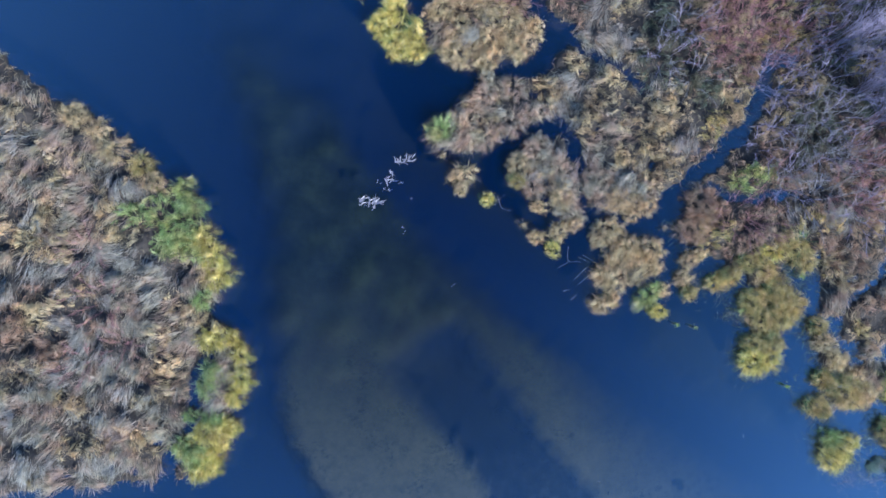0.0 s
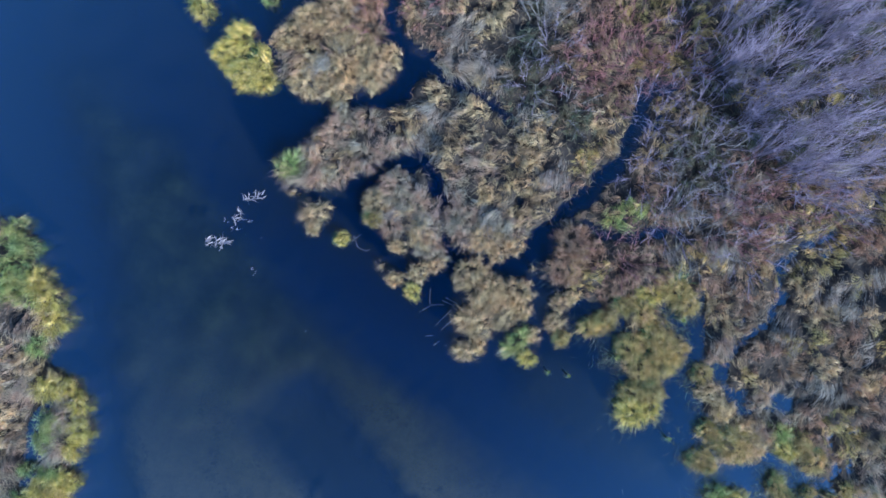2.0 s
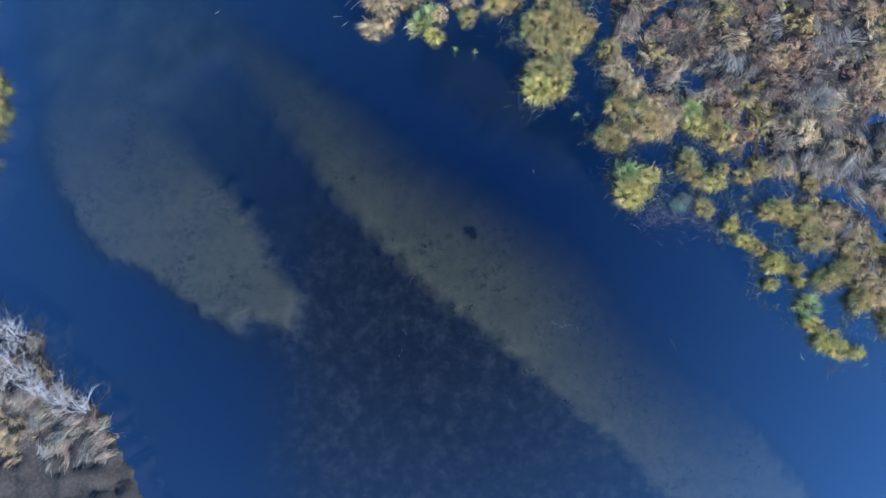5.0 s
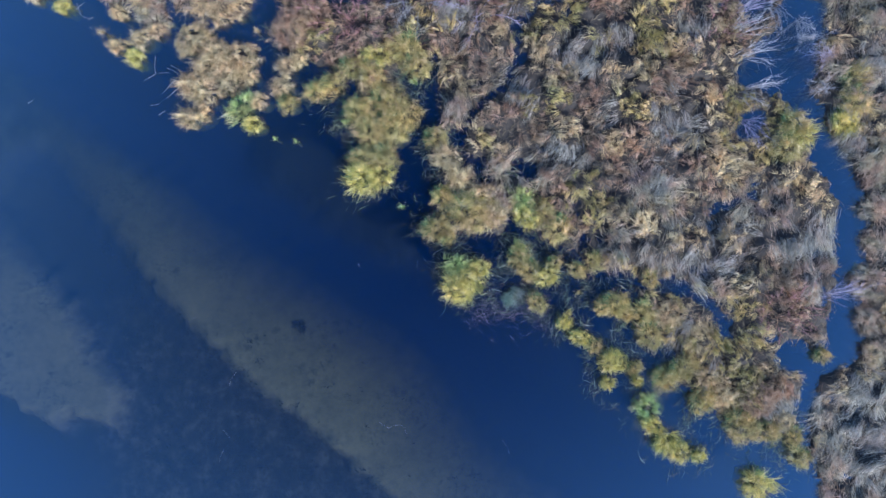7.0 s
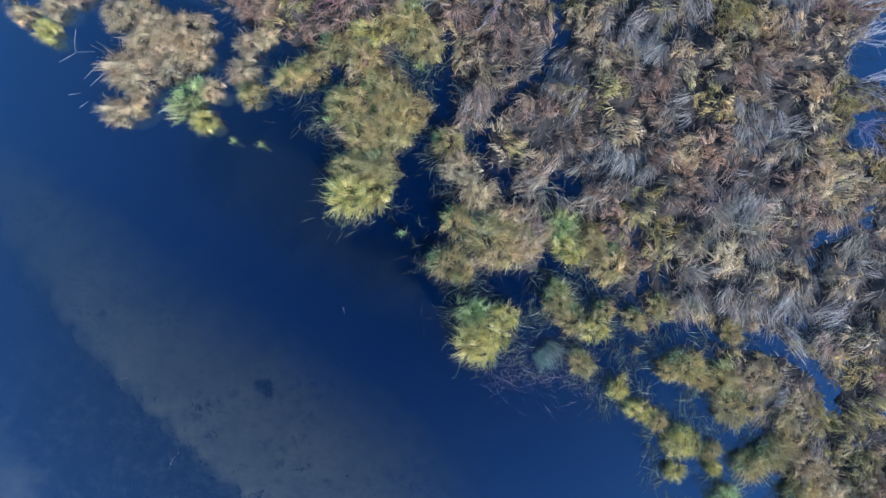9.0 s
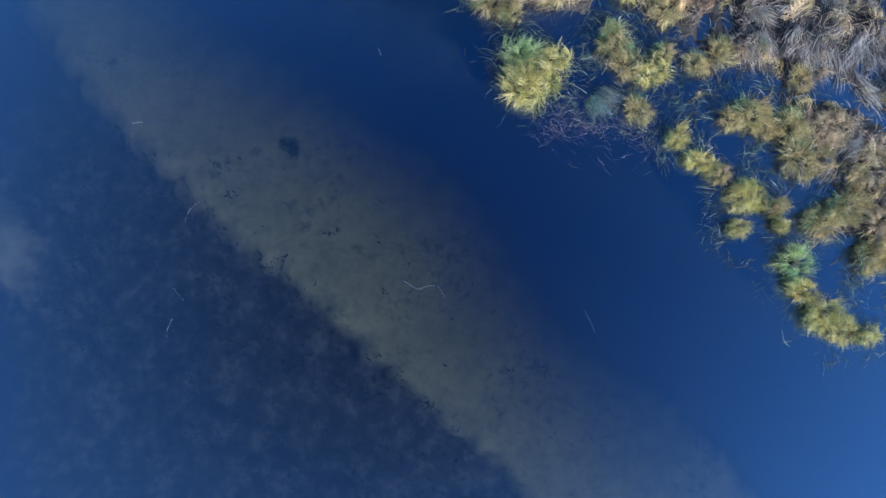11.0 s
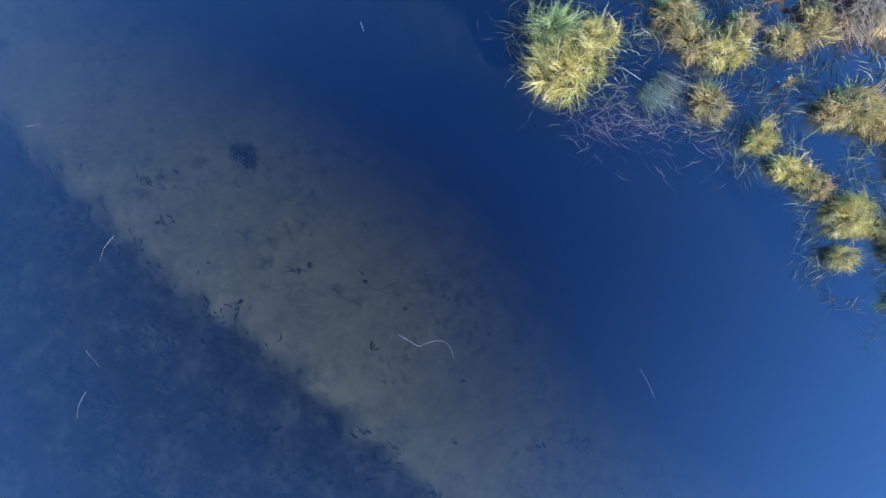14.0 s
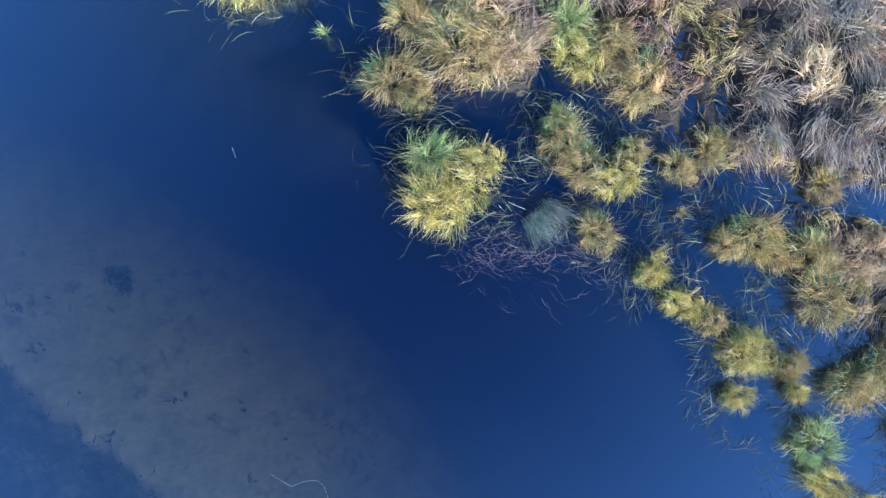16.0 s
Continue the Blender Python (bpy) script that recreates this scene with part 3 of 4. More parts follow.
EAST_BAR = [
    (-1.9, -0.4), (0.1, -2.7), (2.6, -5.57), (4.04, -7.36), (5.67, -9), (7.5, -10.85), (8.6, -11.6), (10.15, -12.96), (11.61, -14.28), (13.2, -15.6),
    (17, -20), (21, -19), (17, -13.7), (15.5, -12.6), (14.2, -11.1), (13.7, -10.2), (13, -9.2), (11.7, -8.2), (10, -6.9), (6.56, -4.47), (3.5, -2.1),
    (0.9, 0.2), (-0.9, 1.3),
]

NORTH_SHOAL = [
    (-10.5, 14), (-7.7, 8), (-6.1, 4), (-5.2, 0.5), (-5.5, -3), (-4.6, -6), (-1.5, -5.6), (0.4, -3.9), (1.6, -3.0), (1.6, -1.6), (0.5, -0.5), (-0.8, 0.9), (-2.1, 3.6), (-3.1, 7), (-4.5, 14),
]
# Channel between the bars, outlined only to weaken the water's painted blue.
LESS_BLUE = [
    (-4.2, -4), (-1, -4), (1.5, -4), (4, -7), (9, -11.3), (12, -14.5), (8, -18), (4, -14), (1, -11.6), (-2, -8.5),
]
MUD_SHELF = [
    (7.6, -2.4), (10.3, -2.2), (11.0, -5.2), (12.9, -5.0), (13.0, -6.6), (11.6, -6.4), (9.6, -5.2), (7.8, -3.9),
]

def signed_distance(x, y, outline):
    """Metres inside (plus) or outside (minus) of an outline."""
    inside, best = np.zeros(x.shape, bool), np.full(x.shape, 1e9)
    for (ax, ay), (bx, by) in zip(outline, outline[1:] + outline[:1]):
        best = np.minimum(best, line_distance(x, y, (ax, ay), (bx, by)))
        crosses = (ay > y) != (by > y)
        with np.errstate(divide="ignore", invalid="ignore"):
            inside ^= crosses & (x < (bx - ax) * (y - ay) / (by - ay if by != ay else 1e-9) + ax)
    return np.where(inside, best, -best)


def line_distance(x, y, a, b):
    dx, dy = b[0] - a[0], b[1] - a[1]
    t = np.clip(((x - a[0]) * dx + (y - a[1]) * dy) / max(dx * dx + dy * dy, 1e-9), 0, 1)
    return np.hypot(x - a[0] - t * dx, y - a[1] - t * dy)


def waves(x, y, seed, size):
    """A smooth field from -1 to 1 with features of about that size."""
    r = np.random.default_rng(seed)
    total = np.zeros(np.shape(x))
    for k in range(9):
        a, f, ph = r.uniform(0, 2 * math.pi), r.uniform(0.6, 1.7) * 2 * math.pi / size, r.uniform(0, 2 * math.pi)
        total = total + np.sin(f * (x * math.cos(a) + y * math.sin(a)) + ph)
    return total / 4.5


def dryness(x, y):
    """Metres from the nearest open water: plus on land."""
    x2, y2 = x + 0.12 * waves(x, y, 5, 0.9), y + 0.12 * waves(x, y, 6, 0.9)
    d = np.full(x.shape, -1e9)
    for outline in (EAST_LAND, WEST_LAND, SOUTHWEST_LAND, ISLAND_LAND):
        d = np.maximum(d, signed_distance(x2, y2, outline))
    for line, half in CREEKS:
        for a, b in zip(line, line[1:]):
            d = np.minimum(d, line_distance(x2, y2, a, b) - half)
    for px, py, r in POOLS:
        d = np.minimum(d, np.hypot(x2 - px, y2 - py) - r)
    return d


def smooth(a, b, v):
    t = np.clip((v - a) / (b - a), 0, 1)
    return t * t * (3 - 2 * t)


PAD = 0.92                                                # usual size of a mat of sedge
PAD_TABLE = np.random.default_rng(88).uniform(-0.46, 0.46, (2, 64, 64))


def pads(x, y):
    """The mat of sedge that each place belongs to (two whole numbers), its middle, and the distance to the seam with the next mat."""
    xw = x + 0.24 * waves(x, y, 81, 1.4) + 0.08 * waves(x, y, 86, 0.5)
    yw = y + 0.24 * waves(x, y, 82, 1.4) + 0.08 * waves(x, y, 87, 0.5)
    u, v = (xw + 0.35 * yw) / PAD, (yw - 0.2 * xw) / (0.8 * PAD)
    iu, iv = np.floor(u).astype(int), np.floor(v).astype(int)
    first, second = np.full(x.shape, 9.0), np.full(x.shape, 9.0)
    ku, kv, mu, mv = iu.copy(), iv.copy(), u.copy(), v.copy()
    for du in (-1, 0, 1):
        for dv in (-1, 0, 1):
            i, j = iu + du, iv + dv
            pu, pv = i + 0.5 + PAD_TABLE[0, i % 64, j % 64], j + 0.5 + PAD_TABLE[1, i % 64, j % 64]
            q = np.hypot(u - pu, v - pv)
            closer = q < first
            second = np.where(closer, first, np.minimum(second, q))
            first = np.where(closer, q, first)
            ku, kv, mu, mv = np.where(closer, i, ku), np.where(closer, j, kv), np.where(closer, pu, mu), np.where(closer, pv, mv)
    return ku % 64, kv % 64, u - mu, v - mv, (second - first) * 0.5 * PAD


def cracks(x, y):
    """0 to 1: winding gaps between the mats, open in some parts of the marsh and closed in others."""
    return smooth(0.075, 0.02, pads(x, y)[4]) * smooth(-0.55, 0.1, waves(x, y, 84, 3.0))


def hummocks(x, y):
    seam = pads(x, y)[4]
    return (0.08 * waves(x, y, 71, 1.3) + 0.20 * smooth(0.0, 0.32, seam) - 0.07) * smooth(60.0, 40.0, np.hypot(x - 8, y + 4))


def ground_height(x, y):
    d = dryness(x, y)
    weedy = smooth(0.5, 4.0, x) * smooth(-5.5, -9.0, y)
    bed = -1.10 + 0.18 * weedy + 0.02 * waves(x, y, 11, 2.5)
    xb, yb = x + 0.06 * waves(x, y, 21, 1.7) + 0.10 * waves(x, y, 23, 0.6), y + 0.06 * waves(x, y, 22, 1.7) + 0.10 * waves(x, y, 24, 0.6)
    soft_edge = 0.7 * smooth(-9.5, -3.5, y)
    north = 1 - 0.30 * smooth(-10.0, -2.5, y)
    shoal = smooth(-1.3, 1.1, signed_distance(xb, yb, NORTH_SHOAL)) * (0.88 + 0.12 * waves(x, y, 26, 2.2))
    west = smooth(-0.30 - soft_edge, 0.40 + soft_edge, signed_distance(xb, yb, WEST_BAR)) * north
    far_side = np.min([line_distance(xb, yb, a, b) for a, b in zip(EAST_BAR[12:], EAST_BAR[13:])], 0)
    east = smooth(-0.30 - soft_edge, 0.45 + soft_edge, signed_distance(xb, yb, EAST_BAR)) * np.clip(far_side / (1.6 + 2.6 * smooth(-4.0, -9.0, y)), 0, 1) ** 0.75 * north
    bar = np.maximum(np.maximum(west, east), 0.85 * shoal)
    east_side = ((x + 1.2) * 14.2 + (y - 0.5) * 18.2) / 23.1
    bed = bed - 0.3 * smooth(0.4, 2.4, east_side)
    bed = bed + (0.55 + 0.18 * (1 - weedy)) * bar
    bed = bed + 0.55 * smooth(-0.9, 0.8, signed_distance(xb, yb, MUD_SHELF)) * smooth(0.3, -0.3, d)
    shelf = smooth(-0.22, 0.06, d)
    return bed + (0.05 - bed) * shelf + 0.10 * smooth(0.1, 1.2, d) + hummocks(x, y) * smooth(0.0, 0.5, d)


# ---- meshes ----
def mesh_from(name, verts, faces, mat, smooth_shade=False, tone=None):
    """verts: (n, 3); faces: (m, k) of one kind, or a list of such; tone: one value from 0 to 1 for each vertex."""
    me = bpy.data.meshes.new(name)
    groups = faces if isinstance(faces, list) else [faces]
    loops = np.concatenate([f.ravel() for f in groups])
    sizes = np.concatenate([np.full(len(f), f.shape[1]) for f in groups])
    me.vertices.add(len(verts))
    me.vertices.foreach_set("co", np.asarray(verts, np.float32).ravel())
    me.loops.add(len(loops))
    me.loops.foreach_set("vertex_index", loops.astype(np.int32))
    me.polygons.add(len(sizes))
    me.polygons.foreach_set("loop_start", np.concatenate([[0], np.cumsum(sizes)[:-1]]).astype(np.int32))
    me.update(calc_edges=True)
    me.materials.append(mat)
    if smooth_shade:
        me.polygons.foreach_set("use_smooth", np.ones(len(sizes), bool))
    me.validate()
    me.attributes.new("lock_tone", "FLOAT", "POINT").data.foreach_set("value", np.asarray(np.full(len(verts), 0.5) if tone is None else tone, np.float32))
    return me


def blades(rng, root, way, length, start, end, width, steps=4, curl=None):
    """Ribbons: from each root, leaning towards the angle way; start and end are the lean from the upright at foot and tip (degrees)."""
    n = len(root)
    lean = np.radians(start)[:, None] + (np.radians(end) - np.radians(start))[:, None] * np.linspace(0, 1, steps)[None, :]
    turn = way[:, None] + (rng.normal(0, 0.6, n) if curl is None else curl)[:, None] * np.linspace(0, 1, steps)[None, :]
    step = (length / steps)[:, None]
    dx, dy, dz = step * np.sin(lean) * np.cos(turn), step * np.sin(lean) * np.sin(turn), step * np.cos(lean)
    mid = np.zeros((n, steps + 1, 3))
    mid[:, 1:, 0], mid[:, 1:, 1], mid[:, 1:, 2] = np.cumsum(dx, 1), np.cumsum(dy, 1), np.cumsum(dz, 1)
    mid += root[:, None, :]
    roll = rng.normal(0, 0.5, n)
    side = np.stack([-np.sin(way) * np.cos(roll), np.cos(way) * np.cos(roll), np.sin(roll)], 1)
    taper = np.array([0.8, 1.0, 0.8, 0.5, 0.2])[:steps] if steps <= 5 else np.linspace(1, 0.2, steps)
    half = 0.5 * width[:, None, None] * taper[None, :, None] * side[:, None, :]
    verts = np.concatenate([np.stack([mid[:, :steps] - half, mid[:, :steps] + half], 2).reshape(n, 2 * steps, 3), mid[:, steps:]], 1)
    per = 2 * steps + 1
    base = (np.arange(n) * per)[:, None]
    quads = np.concatenate([base + np.array([2 * k, 2 * k + 1, 2 * k + 3, 2 * k + 2]) for k in range(steps - 1)])
    tips = base + np.array([2 * steps - 2, 2 * steps - 1, 2 * steps])
    return verts.reshape(-1, 3), [quads, tips]


def tubes(paths, sides=3):
    """paths: list of (points (k, 3), radii (k,)). Joined tubes."""
    verts, quads, count = [], [], 0
    ang = np.arange(sides) * 2 * math.pi / sides
    for p, r in paths:
        p = np.asarray(p, float)
        d = np.gradient(p, axis=0)
        d /= np.linalg.norm(d, axis=1)[:, None] + 1e-9
        ref = np.where(np.abs(d[:, 2:3]) > 0.9, [[1.0, 0, 0]], [[0, 0, 1.0]])
        u = np.cross(d, ref)
        u /= np.linalg.norm(u, axis=1)[:, None] + 1e-9
        v = np.cross(d, u)
        ring = p[:, None, :] + np.asarray(r)[:, None, None] * (u[:, None, :] * np.cos(ang)[None, :, None] + v[:, None, :] * np.sin(ang)[None, :, None])
        verts.append(ring.reshape(-1, 3))
        k = len(p)
        i, j = np.meshgrid(np.arange(k - 1), np.arange(sides), indexing="ij")
        a, b = i * sides + j, i * sides + (j + 1) % sides
        quads.append(count + np.stack([a, b, b + sides, a + sides], -1).reshape(-1, 4))
        count += k * sides
    return np.concatenate(verts), np.concatenate(quads)


def part(name, me, parent, label=""):
    ob = new(name, me)
    ob.parent = parent
    return tagged(ob, label)


# ---- ground and water ----
def spread(lo, hi, step):
    far = [8 * 1.5 ** k for k in range(10)]
    inner = np.arange(lo, hi + step / 2, step)
    return np.concatenate([[lo - f for f in reversed(far)], inner, [hi + f for f in far]])


gx, gy = spread(-14, 30, 0.16), spread(-20, 12, 0.16)
X, Y = np.meshgrid(gx, gy, indexing="ij")
i, j = np.meshgrid(np.arange(len(gx) - 1), np.arange(len(gy) - 1), indexing="ij")
a = i * len(gy) + j
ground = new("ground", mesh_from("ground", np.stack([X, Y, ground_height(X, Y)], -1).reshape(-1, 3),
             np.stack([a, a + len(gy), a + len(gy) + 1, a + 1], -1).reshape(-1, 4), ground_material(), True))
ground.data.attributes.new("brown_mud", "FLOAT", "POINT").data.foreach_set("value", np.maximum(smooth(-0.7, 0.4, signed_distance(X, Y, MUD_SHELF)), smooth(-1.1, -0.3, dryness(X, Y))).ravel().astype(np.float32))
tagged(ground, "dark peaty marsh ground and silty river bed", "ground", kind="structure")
wx, wy = X[::2, ::2], Y[::2, ::2]
i, j = np.meshgrid(np.arange(wx.shape[0] - 1), np.arange(wx.shape[1] - 1), indexing="ij")
a = i * wx.shape[1] + j
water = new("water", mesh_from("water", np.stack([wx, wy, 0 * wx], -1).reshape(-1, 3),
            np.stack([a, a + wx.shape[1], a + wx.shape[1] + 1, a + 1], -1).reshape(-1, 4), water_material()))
# Where the painted blue is weakened: shallows, then areas picked by hand.
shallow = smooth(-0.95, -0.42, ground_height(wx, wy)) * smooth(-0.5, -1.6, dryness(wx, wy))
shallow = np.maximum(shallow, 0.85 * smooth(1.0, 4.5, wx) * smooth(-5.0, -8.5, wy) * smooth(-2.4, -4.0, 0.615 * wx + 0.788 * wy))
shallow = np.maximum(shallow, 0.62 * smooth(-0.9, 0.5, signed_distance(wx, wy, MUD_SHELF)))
shallow = np.maximum(shallow, 0.62 * smooth(-1.2, 0.6, signed_distance(wx, wy, LESS_BLUE)))
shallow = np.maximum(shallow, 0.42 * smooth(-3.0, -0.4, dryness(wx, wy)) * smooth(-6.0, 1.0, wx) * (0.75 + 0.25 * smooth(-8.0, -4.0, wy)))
water.data.attributes.new("blue_share", "FLOAT", "POINT").data.foreach_set("value", (1 - 0.80 * shallow).ravel().astype(np.float32))
tagged(water, "calm murky blue river water with faint ripples", "river", kind="structure")

# ---- the meadow between the edge tussocks ----
rng = np.random.default_rng(7)
edge = np.array([(x, y, r) for group, _ in TUSSOCKS for x, y, r, _ in group])
cx, cy = np.meshgrid(np.arange(-14.2, 28, 0.5), np.arange(-15.2, 9.6, 0.5), indexing="ij")
cx, cy = (cx + rng.uniform(-0.36, 0.36, cx.shape)).ravel(), (cy + rng.uniform(-0.36, 0.36, cy.shape)).ravel()
near = np.min(np.hypot(cx[:, None] - edge[None, :, 0], cy[:, None] - edge[None, :, 1]) - 0.75 * edge[None, :, 2], 1)
dry = dryness(cx, cy)
keep = (dry > 0.0) & (near > -0.12)
cx, cy, dry = cx[keep], cy[keep], dry[keep]
ku, kv, _, _, _ = pads(cx, cy)
ptone = np.random.default_rng(89)
pad_mix, pad_turn, pad_tone, pad_swept = ptone.random((64, 64)), ptone.normal(0, 0.6, (64, 64)), ptone.normal(0.5, 0.10, (64, 64)), ptone.random((64, 64))
pad_other = ptone.choice(list("TTRROO"), (64, 64))
px, py = cx + 0.35 * waves(cx, cy, 41, 1.5), cy + 0.35 * waves(cx, cy, 42, 1.5)
spots = np.array([(x, y) for x, y, _ in PATCHES])
nearest = np.argmin(np.hypot(px[:, None] - spots[None, :, 0], py[:, None] - spots[None, :, 1]), 1)
kinds = np.array([k for _, _, k in PATCHES])[nearest]
outer = (cx < 9.0) | (cx > 20.5)
kinds = np.where(pad_mix[ku, kv] < np.where((kinds == "L") & ~outer, 0.55, 0.20), np.where(outer, "T", pad_other[ku, kv]), kinds)
kinds = np.where((cx < -5) & (kinds == "T") & (pad_mix[ku, kv] > 0.35), "L", kinds)
kinds = np.where((pad_swept[ku, kv] < np.where(outer & (kinds == "L"), 0.45, np.where(outer, 0.16, 0.10))) & (dry > 0.35), "S", kinds)          # flattened mats that the flood has combed
MEADOW = {
    "T": ("straw_sedge_meadow", "straw-coloured lodged sedge swirling over the marsh"), "R": ("russet_sedge_meadow", "russet-brown matted sedge on the marsh"),
    "L": ("lodged_grass_mat", "grey flattened grass combed in flowing strands"), "O": ("olive_sedge_meadow", "olive-gold sedge in dense tufts"),
    "D": ("dark_sedge_meadow", "dark grey-green sedge under bare twigs"), "G": ("green_sedge_meadow", "green sedge at the wet edges"),
    "Y": ("yellow_sedge_meadow", "yellow autumn sedge"), "S": ("swept_sedge_mat", "teal-grey sedge swept flat in smooth swathes")}
for kind, (name, label) in MEADOW.items():
    pick = np.flatnonzero(kinds == kind)
    if not len(pick):
        continue
    flat, swept = kind in "LS", kind == "S"
    mx, my = cx[pick], cy[pick]
    comb = -2.0 + (0.9 if flat else 1.6) * waves(mx, my, 51, 2.6)
    bulk = rng.uniform(0.8, 1.25, len(mx))
    locks, per = (11, 18) if flat else (14, 12)
    c = np.repeat(np.arange(len(pick)), locks)
    k = len(c)
    ox, oy = rng.uniform(-0.34, 0.34, k), rng.uniform(-0.34, 0.34, k)
    lx, ly = mx[c] + ox, my[c] + oy
    pu, pv, off_x, off_y, seam = pads(lx, ly)
    over = (0.35 if flat else 1.1) * smooth(0.25, 0.0, seam)             # they hang over the edges of their mat
    flow = comb[c] + pad_turn[pu, pv] * (0.5 if flat else 1.0)
    flow = np.arctan2(np.sin(flow) + over * off_y / np.hypot(off_x, off_y), np.cos(flow) + over * off_x / np.hypot(off_x, off_y))
    flow = flow + rng.normal(0, 0.16 if swept else 0.34 if flat else 0.5, k)
    turn = 0.8 * pad_turn[pv, pu] + rng.normal(0, 0.5 if flat else 1.0, k)
    tall = bulk[c] * rng.uniform(0.7, 1.3, k)
    shade = np.clip(pad_tone[pu, pv] + rng.normal(0, 0.12 if flat else 0.19, k), 0, 1)
    open_ground = np.minimum(dryness(lx, ly), dryness(lx + 0.24 * np.cos(flow), ly + 0.24 * np.sin(flow))) > 0.01
    open_ground &= cracks(lx, ly) < rng.uniform(0.3, 0.9, k)
    c, ox, oy, lx, ly, flow, turn, tall, shade = (v[open_ground] for v in (c, ox, oy, lx, ly, flow, turn, tall, shade))
    k = len(c)
    rise = rng.uniform(0, 0.11, k) * (0.2 if swept else 0.6 if flat else 1.0)
    c = np.repeat(np.arange(k), per)
    n = len(c)
    along, across = rng.normal(0, 0.10 if flat else 0.05, n), rng.normal(0, 0.05 if flat else 0.034, n)
    bx = lx[c] + along * np.cos(flow[c]) - across * np.sin(flow[c])
    by = ly[c] + along * np.sin(flow[c]) + across * np.cos(flow[c])
    root = np.stack([bx, by, ground_height(bx, by) - 0.02 + rise[c] * np.exp(-(along ** 2 + across ** 2) / 0.04)], 1)
    way = flow[c] + 0.9 * across + rng.normal(0, 0.08 if swept else 0.17, n)
    length = (0.44 if flat else 0.29) * tall[c] * rng.uniform(0.65, 1.25, n)
    start = rng.normal(74 if swept else 62 if flat else 26, 8 if swept else 13, n)
    end = rng.normal(98 if swept else 102 if flat else 116, 8 if swept else 16, n)
    verts, faces = blades(rng, root, way, length, start, end, rng.uniform(0.006, 0.0115, n) * (1.0 if flat else 1.12), 3, turn[c] + rng.normal(0, 0.2, n))
    verts[:, 2] = np.maximum(verts[:, 2], 0.01)
    tagged(new(name, mesh_from(name, verts, faces, GRASS[kind], tone=np.repeat(shade[c], 7))), label, "sedge", kind="stuff")


# dead thatch on the ground between the locks
tx, ty = rng.uniform(-14.2, 28, 80000), rng.uniform(-15.2, 9.6, 80000)
keep = dryness(tx, ty) > -0.06
tx, ty = tx[keep], ty[keep]
n = len(tx)
verts, faces = blades(rng, np.stack([tx, ty, ground_height(tx, ty) + 0.01], 1), -2.0 + 1.5 * waves(tx, ty, 51, 2.8) + rng.normal(0, 0.9, n), rng.uniform(0.12, 0.30, n),
                      rng.normal(76, 8, n), rng.normal(95, 8, n), rng.uniform(0.013, 0.025, n), 2)
THATCH = blade_material("dead_thatch", [(0, (0.09, 0.068, 0.048)), (0.5, (0.22, 0.168, 0.115)), (1, (0.42, 0.335, 0.24))])
tagged(new("dead_thatch", mesh_from("dead_thatch", verts, faces, THATCH)), "brown dead grass matted on the marsh ground", "thatch", kind="stuff")


# ---- single tussocks along the water ----
TUSSOCK_LOOK = {
    "Y": ("yellow-green tussock of autumn sedge at the water's edge", 640), "G": ("green sedge tussock with long arching blades", 660),
    "O": ("olive-gold sedge tussock with straw-coloured tips", 640), "T": ("straw-coloured dry sedge tussock standing in the water", 780),
    "R": ("russet-brown dry sedge tussock", 750), "L": ("grey combed-over grass tussock", 750), "D": ("drooping dark green sedge clump lying on the water", 660)}


def mound(rng, r):
    rings, sides = 5, 12
    verts = [(0, 0, 0.16)]
    for k in range(1, rings + 1):
        for s in range(sides):
            q = r * k / rings * rng.uniform(0.85, 1.1)
            verts.append((q * math.cos(2 * math.pi * s / sides), q * math.sin(2 * math.pi * s / sides), 0.16 - 0.9 * (k / rings) ** 2.6 + rng.uniform(-0.02, 0.02)))
    quads = [(1 + k * sides + s, 1 + (k + 1) * sides + s, 1 + (k + 1) * sides + (s + 1) % sides, 1 + k * sides + (s + 1) % sides)
             for k in range(rings - 1) for s in range(sides)]
    tris = [(0, 1 + s, 1 + (s + 1) % sides) for s in range(sides)]
    return np.array(verts), [np.array(quads), np.array(tris)]


PEAT = ground.data.materials[0]


